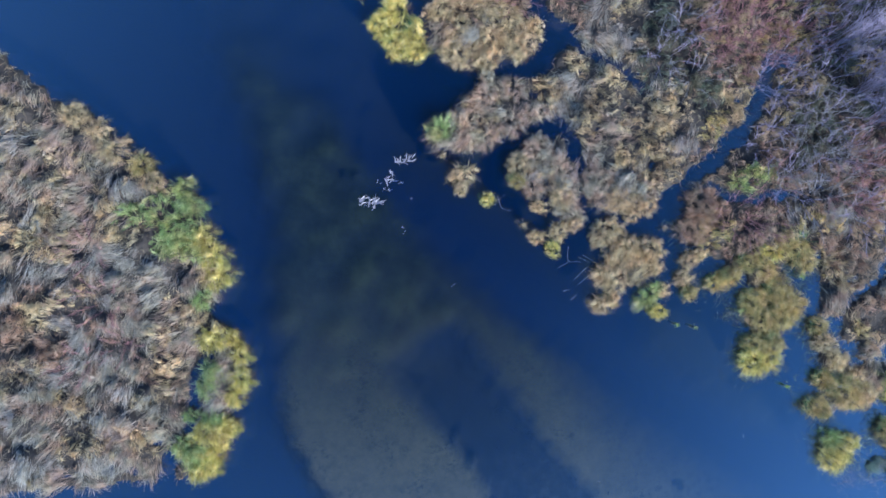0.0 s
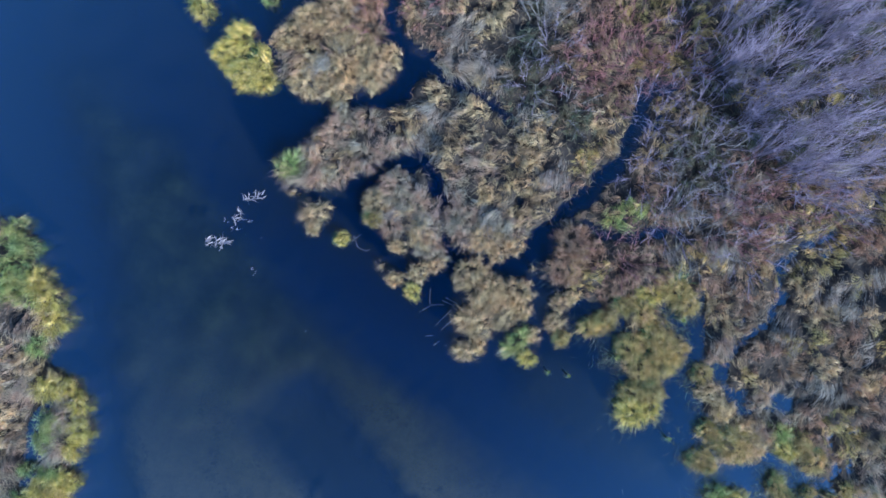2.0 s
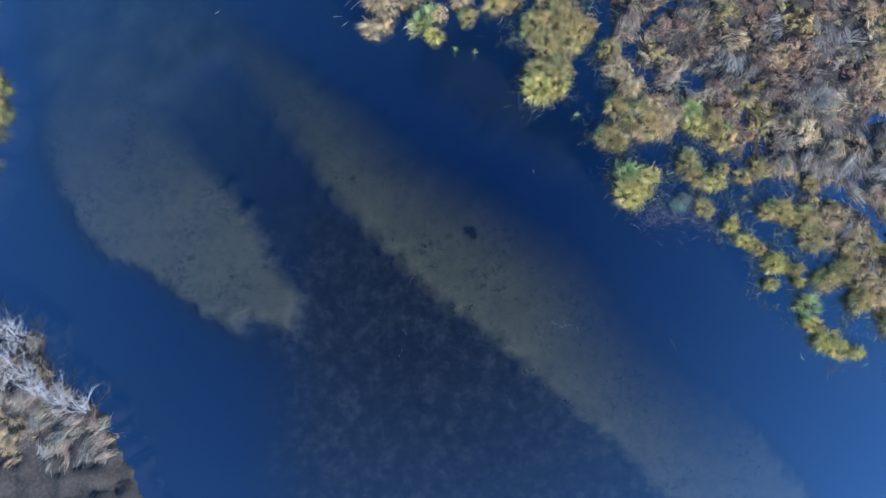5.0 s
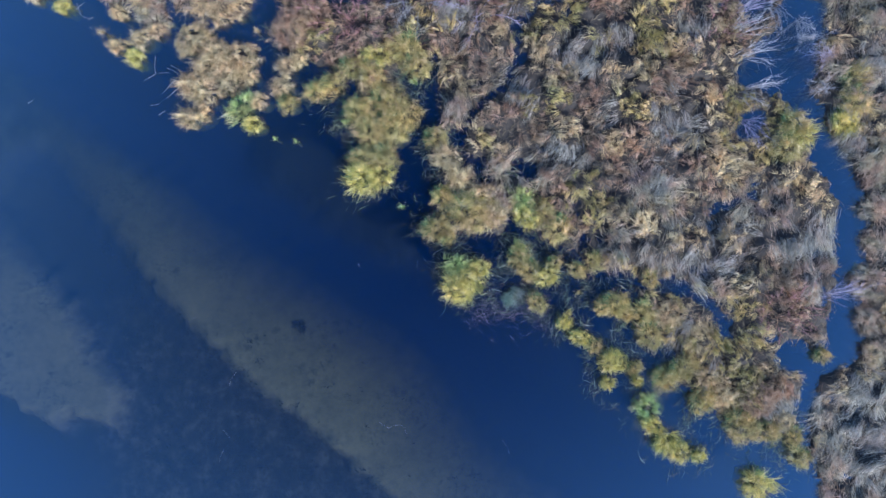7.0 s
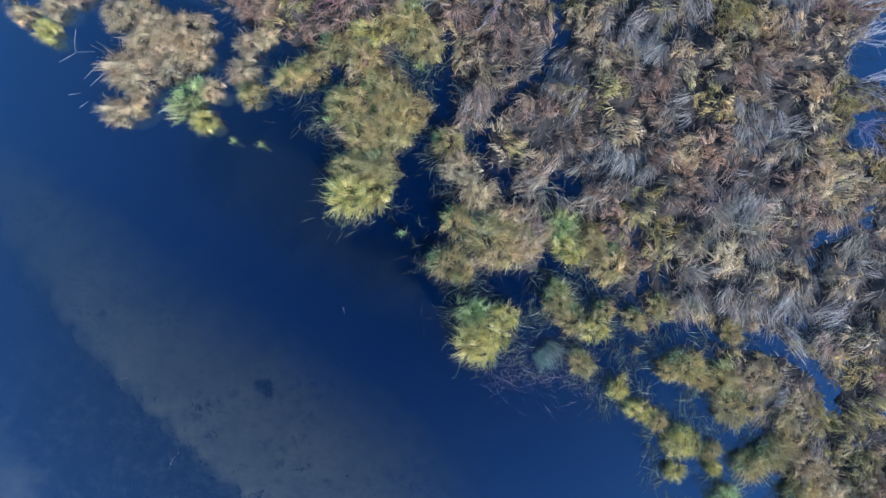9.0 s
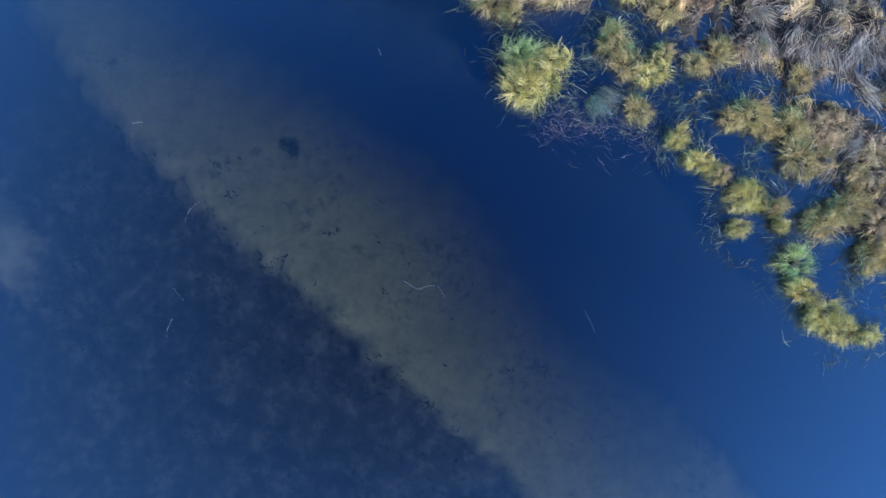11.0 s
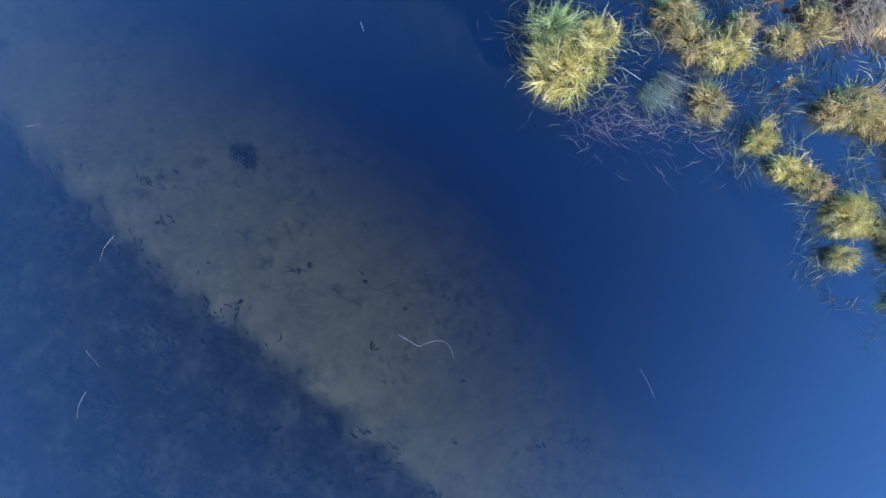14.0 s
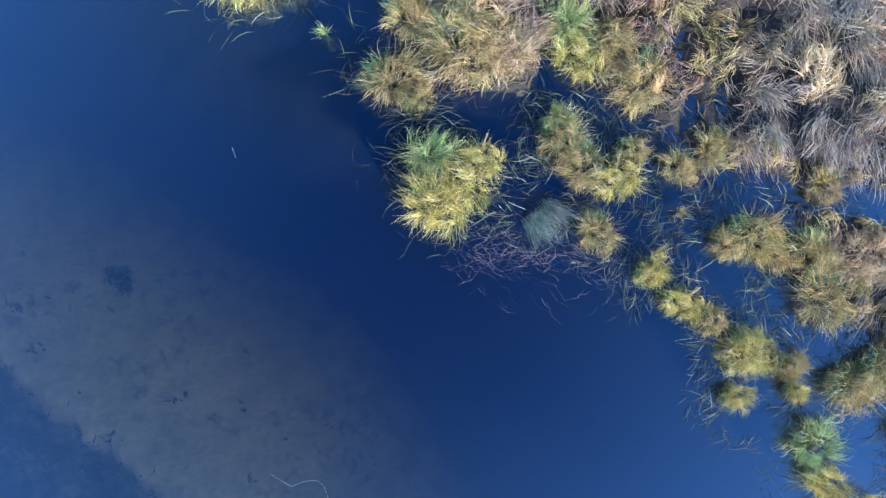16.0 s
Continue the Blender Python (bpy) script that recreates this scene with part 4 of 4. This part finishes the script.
def grass_tussock(kind, seed, size, comb=None):
    """A tussock: root mound, living blades in curling locks, and a skirt of dead ones. Small ones are open stars of blades."""
    r = np.random.default_rng(seed)
    label, count = TUSSOCK_LOOK[kind]
    small, g = size == "small", 1.5 if size == "large" else 1.0
    thing = tagged(new("grass_tussock"), label, "grass tussock")
    v, f = mound(r, 0.16 if small or kind == "D" else 0.40 * g)
    if small or kind == "D":
        v[:, 2] -= 0.22 if kind == "D" else 0.12
    part("root_mound", mesh_from("root_mound", v, f, PEAT, True), thing)
    locks = {"small": 9, "medium": 46, "large": 98}[size]
    per = 14 if small else count // 35
    if kind == "D":
        locks, per = 20, 24
    la = r.uniform(0, 2 * math.pi, locks)
    lobes = 1 + 0.20 * np.sin(2 * la + r.uniform(0, 6.3)) + 0.17 * np.sin(3 * la + r.uniform(0, 6.3))
    lr = (0.08 if small else 0.43 * g) * lobes * np.sqrt(r.random(locks))
    lw = la + r.normal(0, 0.2 if small else 1.2, locks)
    west, pull = comb is not None, 1.6
    if not west and kind in "TRLOY":         # the flood has combed them over, the dry ones most
        comb, pull = -2.0, 1.9 if kind in "TRL" else 1.2
    if comb is not None and not small:
        lw = np.arctan2(np.sin(la) + pull * math.sin(comb), np.cos(la) + pull * math.cos(comb)) + r.normal(0, 0.4 if west else 0.6, locks)
        crown = (r.random(locks) < (0.12 if west else 0.6)) | (lr < 0.12 * g)
        lw = np.where(crown, comb + r.normal(0, 1.8, locks), lw)          # the crown is a tangle of locks that cross its middle
    turn = r.normal(0, 0.6 if west else 0.85 if kind in "YOG" else 1.3, locks)
    if kind == "D":
        la, lr = r.choice([0.7, 3.8], locks), 0.34 * r.random(locks)      # a row of locks that all lie one way
        lw, turn = -0.95 + r.normal(0, 0.16, locks), r.normal(0, 0.35, locks)
    shade, up = np.clip(r.normal(0.5, 0.22, locks), 0, 1), r.uniform(0, 0.15, locks) * (0 if small or kind == "D" else 1)
    c = np.repeat(np.arange(locks), per)
    n = len(c)
    loose = 0.05 if small or kind == "D" else (0.042 if kind in "YOG" else 0.034) * g ** 0.5
    bx, by = lr[c] * np.cos(la[c]) + r.normal(0, loose, n), lr[c] * np.sin(la[c]) + r.normal(0, loose, n)
    if not small and kind != "D":
        back = np.where(crown, 0.13 * g, 0.0)[c] if comb is not None else np.zeros(n)
        bx, by = bx - back * np.cos(lw[c]), by - back * np.sin(lw[c])
    way = lw[c] + r.normal(0, 0.2, n)
    root = np.stack([bx, by, 0.12 + up[c] - 0.85 * (bx ** 2 + by ** 2) / g ** 2], 1)
    length = r.uniform(0.17, 0.40, n) * r.uniform(0.7, 1.3, locks)[c] * (1.8 if kind == "D" else 1.25 if kind in "GY" or small else 1.1 if kind == "O" else 1)
    low = {"L": 30, "D": 82}.get(kind, 0)
    v, f = blades(r, root, way, length, r.normal((8 if small else 26) + 0.7 * low, 14, n), r.normal(85 if small else 94 if kind == "D" else 112 if kind in "TRL" else 104, 20, n), r.uniform(0.0048, 0.0088, n) * (1.9 if small else 1), 3, turn[c] + r.normal(0, 0.5, n))
    v[:, 2] = np.maximum(v[:, 2], -0.04)
    tone = np.repeat(shade[c], 7)
    n = 14 if small else 3 if kind == "D" else int(95 * g)
    ang = r.normal(3.9, 1.3, n)
    root = np.stack([0.24 * g * np.cos(ang), 0.24 * g * np.sin(ang), np.full(n, 0.1)], 1)
    v2, f2 = blades(r, root, ang + r.normal(0, 0.3, n), r.uniform(0.28, 0.60, n), r.normal(42, 12, n), r.normal(92, 10, n), r.uniform(0.005, 0.009, n), 3)
    f = [np.concatenate([p, q + len(v)]) for p, q in zip(f, f2)]
    v = np.concatenate([v, v2])
    tone = np.concatenate([tone, np.repeat(r.random(n), 7)])
    tagged(part("tuft", mesh_from("tuft", v, f, TEAL if kind == "D" else GRASS[kind], tone=tone), thing), kind="stuff")
    # Green blades away from the sun, with shade put into their colour.
    if kind in "YO" and not small and not west:
        n = int(150 * g)
        ang = r.normal(2.5, 0.5, n)
        root = np.stack([0.28 * g * np.cos(ang), 0.28 * g * np.sin(ang), np.full(n, 0.06)], 1) + r.normal(0, 0.07 * g, (n, 3)) * (1, 1, 0)
        v, f = blades(r, root, ang + r.normal(0, 0.7, n), r.uniform(0.22, 0.50, n), r.normal(30, 14, n), r.normal(84, 14, n), r.uniform(0.006, 0.010, n), 3)
        tagged(part("shaded_green_fringe", mesh_from("shaded_green_fringe", v, f, SHADE_GREEN, tone=np.repeat(r.random(n), 7)), thing, "still green blades on the shaded side, painted darker for shade"), kind="stuff")
    n = 12 if small else 4 if kind == "D" else int(80 * g)
    ang = r.uniform(0, 2 * math.pi, n)
    root = np.stack([0.33 * g * np.cos(ang), 0.33 * g * np.sin(ang), np.full(n, 0.03)], 1)
    v, f = blades(r, root, ang + r.normal(0, 0.5, n), r.uniform(0.15, 0.40, n), r.normal(62, 12, n), r.normal(100, 12, n), r.uniform(0.006, 0.011, n), 3)
    v[:, 2] = np.maximum(v[:, 2], 0.006)
    tagged(part("dead_skirt", mesh_from("dead_skirt", v, f, DEAD), thing, "brown dead blades trailing on the water"), kind="stuff")
    return thing


made, prng = {}, random.Random(3)
for group, group_name in TUSSOCKS:
    for x, y, r, kind in group:
        variant, form = prng.randrange(4), "small" if r < 0.27 else "medium" if r < 0.58 else "large"
        base = max(0.0, float(ground_height(np.array([x]), np.array([y]))[0])) * 0.5
        size = r / (0.84 if form == "large" else 0.56) * ((0.84 if x > 15.6 else 1.0) if group is SOUTH_TUFTS else 1.1 if group is WEST_BANK else 1.0)
        west = group is WEST_BANK or group is WEST_LOWER
        at, scale = pose(x, y, base, 0, 0, prng.uniform(-12, 12) if west else prng.uniform(-50, 50)), Vector((size * prng.uniform(0.88, 1.22), size * prng.uniform(0.80, 1.08), 0.5 + 0.5 * size))
        key = (kind, form, variant, west)
        if key in made:
            first = made[key]
            thing = copy_thing(first, at @ Matrix.Diagonal((*(p / q for p, q in zip(scale, first.scale)), 1)))
        else:
            thing = made[key] = grass_tussock(kind, 100 + 10 * "YGOTRLD".index(kind) + variant, form, -0.75 if west else None)
            thing.matrix_basis = at @ Matrix.Diagonal((*scale, 1))
        tagged(thing, group="tussocks of the " + group_name)


# ---- shrubs ----
def stem_with_twigs(r, foot, way, height, lean, twigs, thick):
    """One bending stem and its side twigs, as tubes."""
    steps = 6
    a = way + np.cumsum(r.normal(0, 0.10, steps))
    t = radians(lean) * np.linspace(0.35, 1.25, steps) + r.normal(0, 0.06, steps)
    d = np.stack([np.sin(t) * np.cos(a), np.sin(t) * np.sin(a), np.cos(t)], 1) * (height / steps)
    p = np.concatenate([[foot], foot + np.cumsum(d, 0)])
    paths = [(p, thick * np.linspace(1, 0.3, steps + 1))]
    for _ in range(twigs):
        s = r.uniform(0.25, 0.98) * steps
        k = min(int(s), steps - 1)
        q = p[k] + (p[k + 1] - p[k]) * (s - k)
        ahead = (p[k + 1] - p[k]) / np.linalg.norm(p[k + 1] - p[k])
        out = ahead + r.normal(0, 0.42, 3)
        out /= np.linalg.norm(out)
        n = height * r.uniform(0.14, 0.36)
        bend = np.array([0, 0, 0.12 * n]) + r.normal(0, 0.07, 3) * n
        paths.append((np.stack([q, q + 0.5 * n * out, q + n * out + bend]), thick * np.array([0.5, 0.4, 0.2])))
    return paths


def shrub(name, label, seed, mat, height, stems, twigs, lean, way=None, thick=0.010, foot=0.35):
    """way: the angle towards which it leans; none: it fans out all round."""
    r = np.random.default_rng(seed)
    thing = tagged(new(name), label, "shrub")
    for k in range(stems):
        a = 2 * math.pi * k / stems + r.uniform(-0.4, 0.4) if way is None else way + r.normal(0, 0.32)
        q = foot * math.sqrt(r.random())
        start = np.array([q * math.cos(a), q * math.sin(a), -0.08])
        v, f = tubes(stem_with_twigs(r, start, a, height * r.uniform(0.7, 1.1), abs(r.normal(lean, lean * 0.35)), twigs, thick))
        part("stem", mesh_from("stem", v, f, mat, True), thing)
    return thing


def plant(firsts, places, seed, group, low=0.85, high=1.15):
    """Sets the first shrubs and their copies at the places."""
    r = random.Random(seed)
    for k, (x, y) in enumerate(places):
        z = max(0.0, float(ground_height(np.array([x]), np.array([y]))[0]))
        at, s = pose(x, y, z, 0, 0, r.uniform(-25, 25)), r.uniform(low, high)
        if k < len(firsts):
            firsts[k].matrix_basis = at
            tagged(firsts[k], group=group)
        else:
            tagged(copy_thing(firsts[k % len(firsts)], at @ Matrix.Scale(s, 4)), group=group)


NORTH_EAST = radians(38)
WILLOW_THICKET = [(15.2, 6.0), (16.1, 7.1), (16.8, 5.4), (14.8, 4.8), (15.8, 4.2), (16.8, 3.4), (14.6, 3.3), (15.3, 2.7), (16.5, 2.7), (14.2, 4.2), (14.4, 6.0),
                  (13.7, 7.0), (15.3, 7.6), (17.0, 7.7), (13.3, 5.9), (17.2, 6.4), (17.9, 4.6), (18.2, 6.0), (18.4, 8.2), (17.6, 3.0), (16.0, 3.4), (15.4, 5.2), (16.3, 6.3)]
plant([shrub("willow_shrub", "bare mauve-grey willow shrub with long thin stems", 200 + k, WILLOW, 2.2, 15, 24, 27, NORTH_EAST if k % 3 else None, 0.0085, 0.6) for k in range(5)],
      WILLOW_THICKET, 1, "willow thicket on the marsh")
GREY_SCRUB = [(13.2, 5.0), (12.9, 4.0), (11.8, 3.7), (13.6, 3.8), (12.4, 2.4), (13.6, 2.6), (11.3, 2.9), (8.3, 7.4), (8.7, 6.7), (8.0, 5.7), (9.0, 5.0), (12.5, 6.4), (12.9, 7.6), (14.0, 1.9), (12.0, 4.6), (12.6, 5.5), (13.2, 3.2), (14.3, 2.5), (12.2, 1.6), (13.0, 1.0), (11.5, 4.9), (14.6, 0.6), (16.0, 1.0), (17.2, 1.4), (13.7, 6.3)]
plant([shrub("twiggy_shrub", "low bare grey-twigged shrub among dark sedge", 220 + k, GREY_TWIG if k % 2 else WILLOW, 1.15, 12, 15, 46, None, 0.008, 0.4) for k in range(3)],
      GREY_SCRUB, 2, "grey scrub by the creek")
RED_SCRUB = [(9.7, 6.7), (9.2, 6.1), (10.4, 7.4), (10.1, 6.3), (3.1, 7.5), (11.5, 1.7), (14.7, 1.0), (15.4, 1.9), (10.2, 5.4), (4.7, 8.0), (21.8, -0.1), (23.4, -8.6), (24.0, -8.5),
             (11.1, 0.2), (10.4, 0.6), (14.9, 1.6), (13.9, 1.3), (-10.1, -2.2), (-9.6, -3.7), (-10.9, -4.2), (-10.6, -0.6),
             (10.5, 7.2), (11.0, 6.7), (11.5, 6.2), (11.2, 7.4), (12.1, 7.1), (10.7, 6.0), (11.9, 5.7), (9.8, 6.6), (12.6, 6.4), (14.7, 2.6), (15.6, 2.1), (14.2, 1.9), (16.6, 2.3), (17.4, 1.8), (15.0, 3.3)]
plant([shrub("red_twig_shrub", "low shrub with thin bare reddish twigs", 240 + k, DOGWOOD, 1.05, 12, 16, 40, None, 0.0065, 0.4) for k in range(3)],
      RED_SCRUB, 3, "red-twigged shrubs on the marsh")
POND_SCRUB = [((22.2, 0.3), 20), ((22.2, -1.0), 15), ((22.3, -1.9), -35), ((22.4, -2.7), -60), ((23.4, 0.7), -90), ((24.4, 0.2), -120), ((25.2, -1.0), 190), ((25.2, -1.9), 200),
              ((22.0, -0.4), 30), ((24.6, -8.2), 10), ((24.9, -0.4), 200)]
for k, ((x, y), angle) in enumerate(POND_SCRUB):
    thing = shrub("leaning_shrub", "bare pale shrub leaning over dark pond water", 260 + k, BLEACHED if k % 3 else WILLOW, 1.1, 11, 11, 60, radians(angle), 0.007, 0.3)
    thing.matrix_basis = pose(x, y, 0.05)
    tagged(thing, group="shrubs round the pond")
SOUTH_WEST_SCRUB = [(-6.3, -12.6), (-5.8, -12.1), (-5.1, -12.2), (-4.9, -13.4), (-5.8, -13.8), (-3.8, -14.2), (-3.2, -14.5), (-6.6, -11.9), (-4.4, -14.0), (-5.4, -12.8), (-6.9, -13.2)]
for k, (x, y) in enumerate(SOUTH_WEST_SCRUB):
    thing = shrub("bleached_shrub", "bleached bare shrub with upturned pale branches on the bank", 280 + k, BLEACHED, 1.30, 13, 9, 50, radians(88), 0.0085, 0.35)
    thing.matrix_basis = pose(x, y, 0.05)
    tagged(thing, group="bleached shrubs on the bank")


# ---- what floats and lies in the water ----
def floating_stick(points, thick, label, mat=SCRAP, z=0.004):
    p = np.array([(x, y, z) for x, y in points])
    fine = np.stack([np.interp(np.linspace(0, 1, 4 * len(p) - 3), np.linspace(0, 1, len(p)), p[:, k]) for k in range(3)], 1)
    fine[1:-1] = (fine[:-2] + 2 * fine[1:-1] + fine[2:]) / 4
    v, f = tubes([(fine, thick * np.linspace(1, 0.5, len(fine)))], 5)
    return tagged(new("floating_stem", mesh_from("floating_stem", v, f, mat, True)), label, "reed stem", "stems afloat on the river")


floating_stick([(11.42, -11.72), (11.60, -11.83), (11.73, -11.91), (11.86, -11.85), (12.0, -11.82), (12.12, -11.83), (12.21, -11.92), (12.27, -12.1)], 0.0042, "long wavy pale stem afloat on the river")
for pts in ([(15.15, -12.32), (15.28, -12.55), (15.37, -12.78)], [(5.84, -8.48), (6.06, -8.45)], [(7.15, -10.14), (6.98, -10.34), (6.93, -10.54)], [(6.71, -11.87), (6.93, -12.14)],
            [(6.71, -12.49), (6.60, -12.70), (6.58, -12.89)]):
    floating_stick(pts, 0.0028, "thin pale reed stem afloat on the river")
for pts in ([(4.88, -0.50), (4.84, -0.8), (4.86, -1.03), (5.3, -1.02)], [(4.86, -1.05), (4.50, -1.25)], [(5.22, -0.88), (5.6, -1.05)], [(5.35, -0.8), (5.72, -1.0)], [(5.5, -1.2), (5.05, -1.65)],
            [(5.6, -1.45), (5.2, -1.8)], [(4.7, -2.0), (4.95, -1.97)], [(4.95, -2.3), (5.15, -2.15)], [(0.96, -1.85), (1.12, -1.74)], [(2.5, 1.15), (2.62, 0.75), (2.85, 0.7)],
            [(2.45, 0.95), (2.75, 1.2)], [(2.85, 0.65), (3.0, 0.72)], [(-0.62, -0.1), (-0.5, 0.05)], [(10.9, -6.9), (10.95, -7.05)]):
    floating_stick(pts, 0.005, "bleached broken reed stem afloat by the bank", GREY_TWIG)


def reed_scrap(seed, x, y, size, count):
    """A torn, bleached scrap of reed leaves that lies on the water."""
    r = np.random.default_rng(seed)
    root = np.stack([r.normal(0, 0.3 * size, count), r.normal(0, 0.22 * size, count), np.full(count, 0.01)], 1)
    v, f = blades(r, root, r.normal(0.8, 0.7, count), r.uniform(0.5, 1.1, count) * size, r.normal(76, 6, count), r.normal(98, 8, count), r.uniform(0.08, 0.2, count) * size)
    v[:, 2] = np.maximum(v[:, 2], 0.005)
    ob = new("reed_scrap", mesh_from("reed_scrap", v, f, SCRAP))
    ob.location = (x, y, 0)
    return tagged(ob, "torn bleached reed leaves afloat on the river", "reed scrap", "scraps of reed afloat")


for k, (x, y, size, count) in enumerate([(-1.98, 0.95, 0.30, 16), (-1.55, 0.90, 0.34, 18), (-1.74, 0.75, 0.18, 6), (-1.08, 1.62, 0.24, 12), (-0.98, 1.85, 0.18, 8), (-0.75, 2.25, 0.28, 12),
                                         (-0.42, 2.32, 0.24, 10), (-1.28, 1.35, 0.12, 4), (-0.70, 1.55, 0.12, 4), (-1.42, 1.62, 0.13, 3), (-1.10, 1.30, 0.15, 4), (-0.66, 0.10, 0.10, 3), (-0.35, 1.05, 0.08, 2)]):
    reed_scrap(300 + k, x, y, size, count)

# drowned stems in front of the round tussock
r = np.random.default_rng(12)
paths = []
for k in range(420):
    x, y = r.uniform(14.2, 16.5), 0
    y = -8.38 + r.normal(0, 0.33) - 0.10 * abs(x - 15.3)
    a, n = r.choice([-0.3, -0.9, 0.6, 2.4]) + r.normal(0, 0.4), r.uniform(0.18, 0.55)
    z = r.uniform(-0.10, 0.015)
    p = np.array([(x, y, z), (x + 0.5 * n * math.cos(a), y + 0.5 * n * math.sin(a), z + 0.04), (x + n * math.cos(a + 0.3), y + n * math.sin(a + 0.3), z)])
    paths.append((p, r.uniform(0.0016, 0.0036) * np.array([1, 0.8, 0.4])))
v, f = tubes(paths)
tagged(new("drowned_stems", mesh_from("drowned_stems", v, f, BROWN_TWIG, True)), "brown dead stems lying tangled in shallow water", "dead stems", kind="stuff")

# water weed on the deep bed
r = np.random.default_rng(13)
n = 22000
x, y = r.uniform(1, 17, n), r.uniform(-18, -6, n)
sd = signed_distance(x, y, EAST_BAR)
keep = (sd < 0.05 + 0.3 * r.random(n) ** 2) & (sd > -4) & (waves(x, y, 61, 1.4) > -0.2) & (signed_distance(x, y, WEST_BAR) < -0.3) & (x > 2.5) & (0.615 * x + 0.788 * y < -3.0)
keep |= (sd > 0.4) & (waves(x, y, 62, 1.0) > 0.7) & (r.random(n) < 0.4) & (0.615 * x + 0.788 * y < -1.2) & (y < -8)
x, y = x[keep], y[keep]
root = np.stack([x, y, ground_height(x, y)], 1)
n = len(x)
v, f = blades(r, root, 2.3 + 2.0 * waves(x, y, 63, 1.0) + r.normal(0, 0.8, n), r.uniform(0.05, 0.16, n), r.normal(60, 15, n), r.normal(95, 15, n), r.uniform(0.015, 0.035, n), 3)
v[:, 2] = np.minimum(v[:, 2], -0.03)
WEED = blade_material("pondweed", [(0, (0.026, 0.028, 0.020)), (0.5, (0.045, 0.046, 0.032)), (0.8, (0.08, 0.076, 0.058)), (1, (0.14, 0.122, 0.10))])
tagged(new("pondweed", mesh_from("pondweed", v, f, WEED)), "dark weed on the river bed", "water weed", kind="stuff")


def weed_clump(seed, x, y, size):
    r = np.random.default_rng(seed)
    count = 420 if size > 0.17 else 60
    z = float(ground_height(np.array([x]), np.array([y]))[0])
    root = np.stack([r.uniform(-size, size, count), 0.9 * r.uniform(-size, size, count), np.zeros(count)], 1) + r.normal(0, 0.10 * size, (count, 3)) * (1, 1, 0)
    v, f = blades(r, root, r.uniform(0, 6.3, count), r.uniform(0.15, 0.35, count) * size, r.normal(60, 15, count), r.normal(95, 10, count), r.uniform(0.06, 0.12, count) * size)
    ob = new("weed_clump", mesh_from("weed_clump", v, f, WEED))
    ob.location = (x, y, z)
    return tagged(ob, "dark clump of weed on the pale silt bar", "water weed", "weed clumps on the bar")


for k, (x, y, size) in enumerate([(8.91, -8.89, 0.20), (7.42, -9.46, 0.07), (11.03, -8.59, 0.11), (9.05, -9.6, 0.06), (10.4, -11.1, 0.13), (10.7, -11.3, 0.10)]):
    weed_clump(320 + k, x, y, size)

# thin sedge blades that stand in the shallows round the tussocks
r = np.random.default_rng(14)
rows = [(x, y, q) for group, name in TUSSOCKS for x, y, q, _ in group if name in ("south tufts", "east edge", "promontory", "south edge")]
pick = r.integers(0, len(rows), 14000)
spot = np.array(rows)[pick]
ang, out = r.uniform(0, 2 * math.pi, len(spot)), np.abs(r.normal(0, 0.26, len(spot)))
x, y = spot[:, 0] + (0.8 * spot[:, 2] + out) * np.cos(ang), spot[:, 1] + (0.8 * spot[:, 2] + out) * np.sin(ang)
keep = (ground_height(x, y) < 0.02) & (waves(x, y, 64, 1.2) > -0.1)
x, y = x[keep], y[keep]
n = len(x)
root = np.stack([x, y, np.full(n, -0.05)], 1)
v, f = blades(r, root, 3.6 + 1.2 * waves(x, y, 65, 1.5) + r.normal(0, 0.7, n), r.uniform(0.18, 0.50, n), r.normal(55, 15, n), r.normal(90, 12, n), r.uniform(0.006, 0.011, n), 3)
tagged(new("emergent_sedge", mesh_from("emergent_sedge", v, f, EMERGENT, tone=np.repeat(r.random(n), 7))), "thin grey-green sedge blades standing in shallow water", "sedge", kind="stuff")
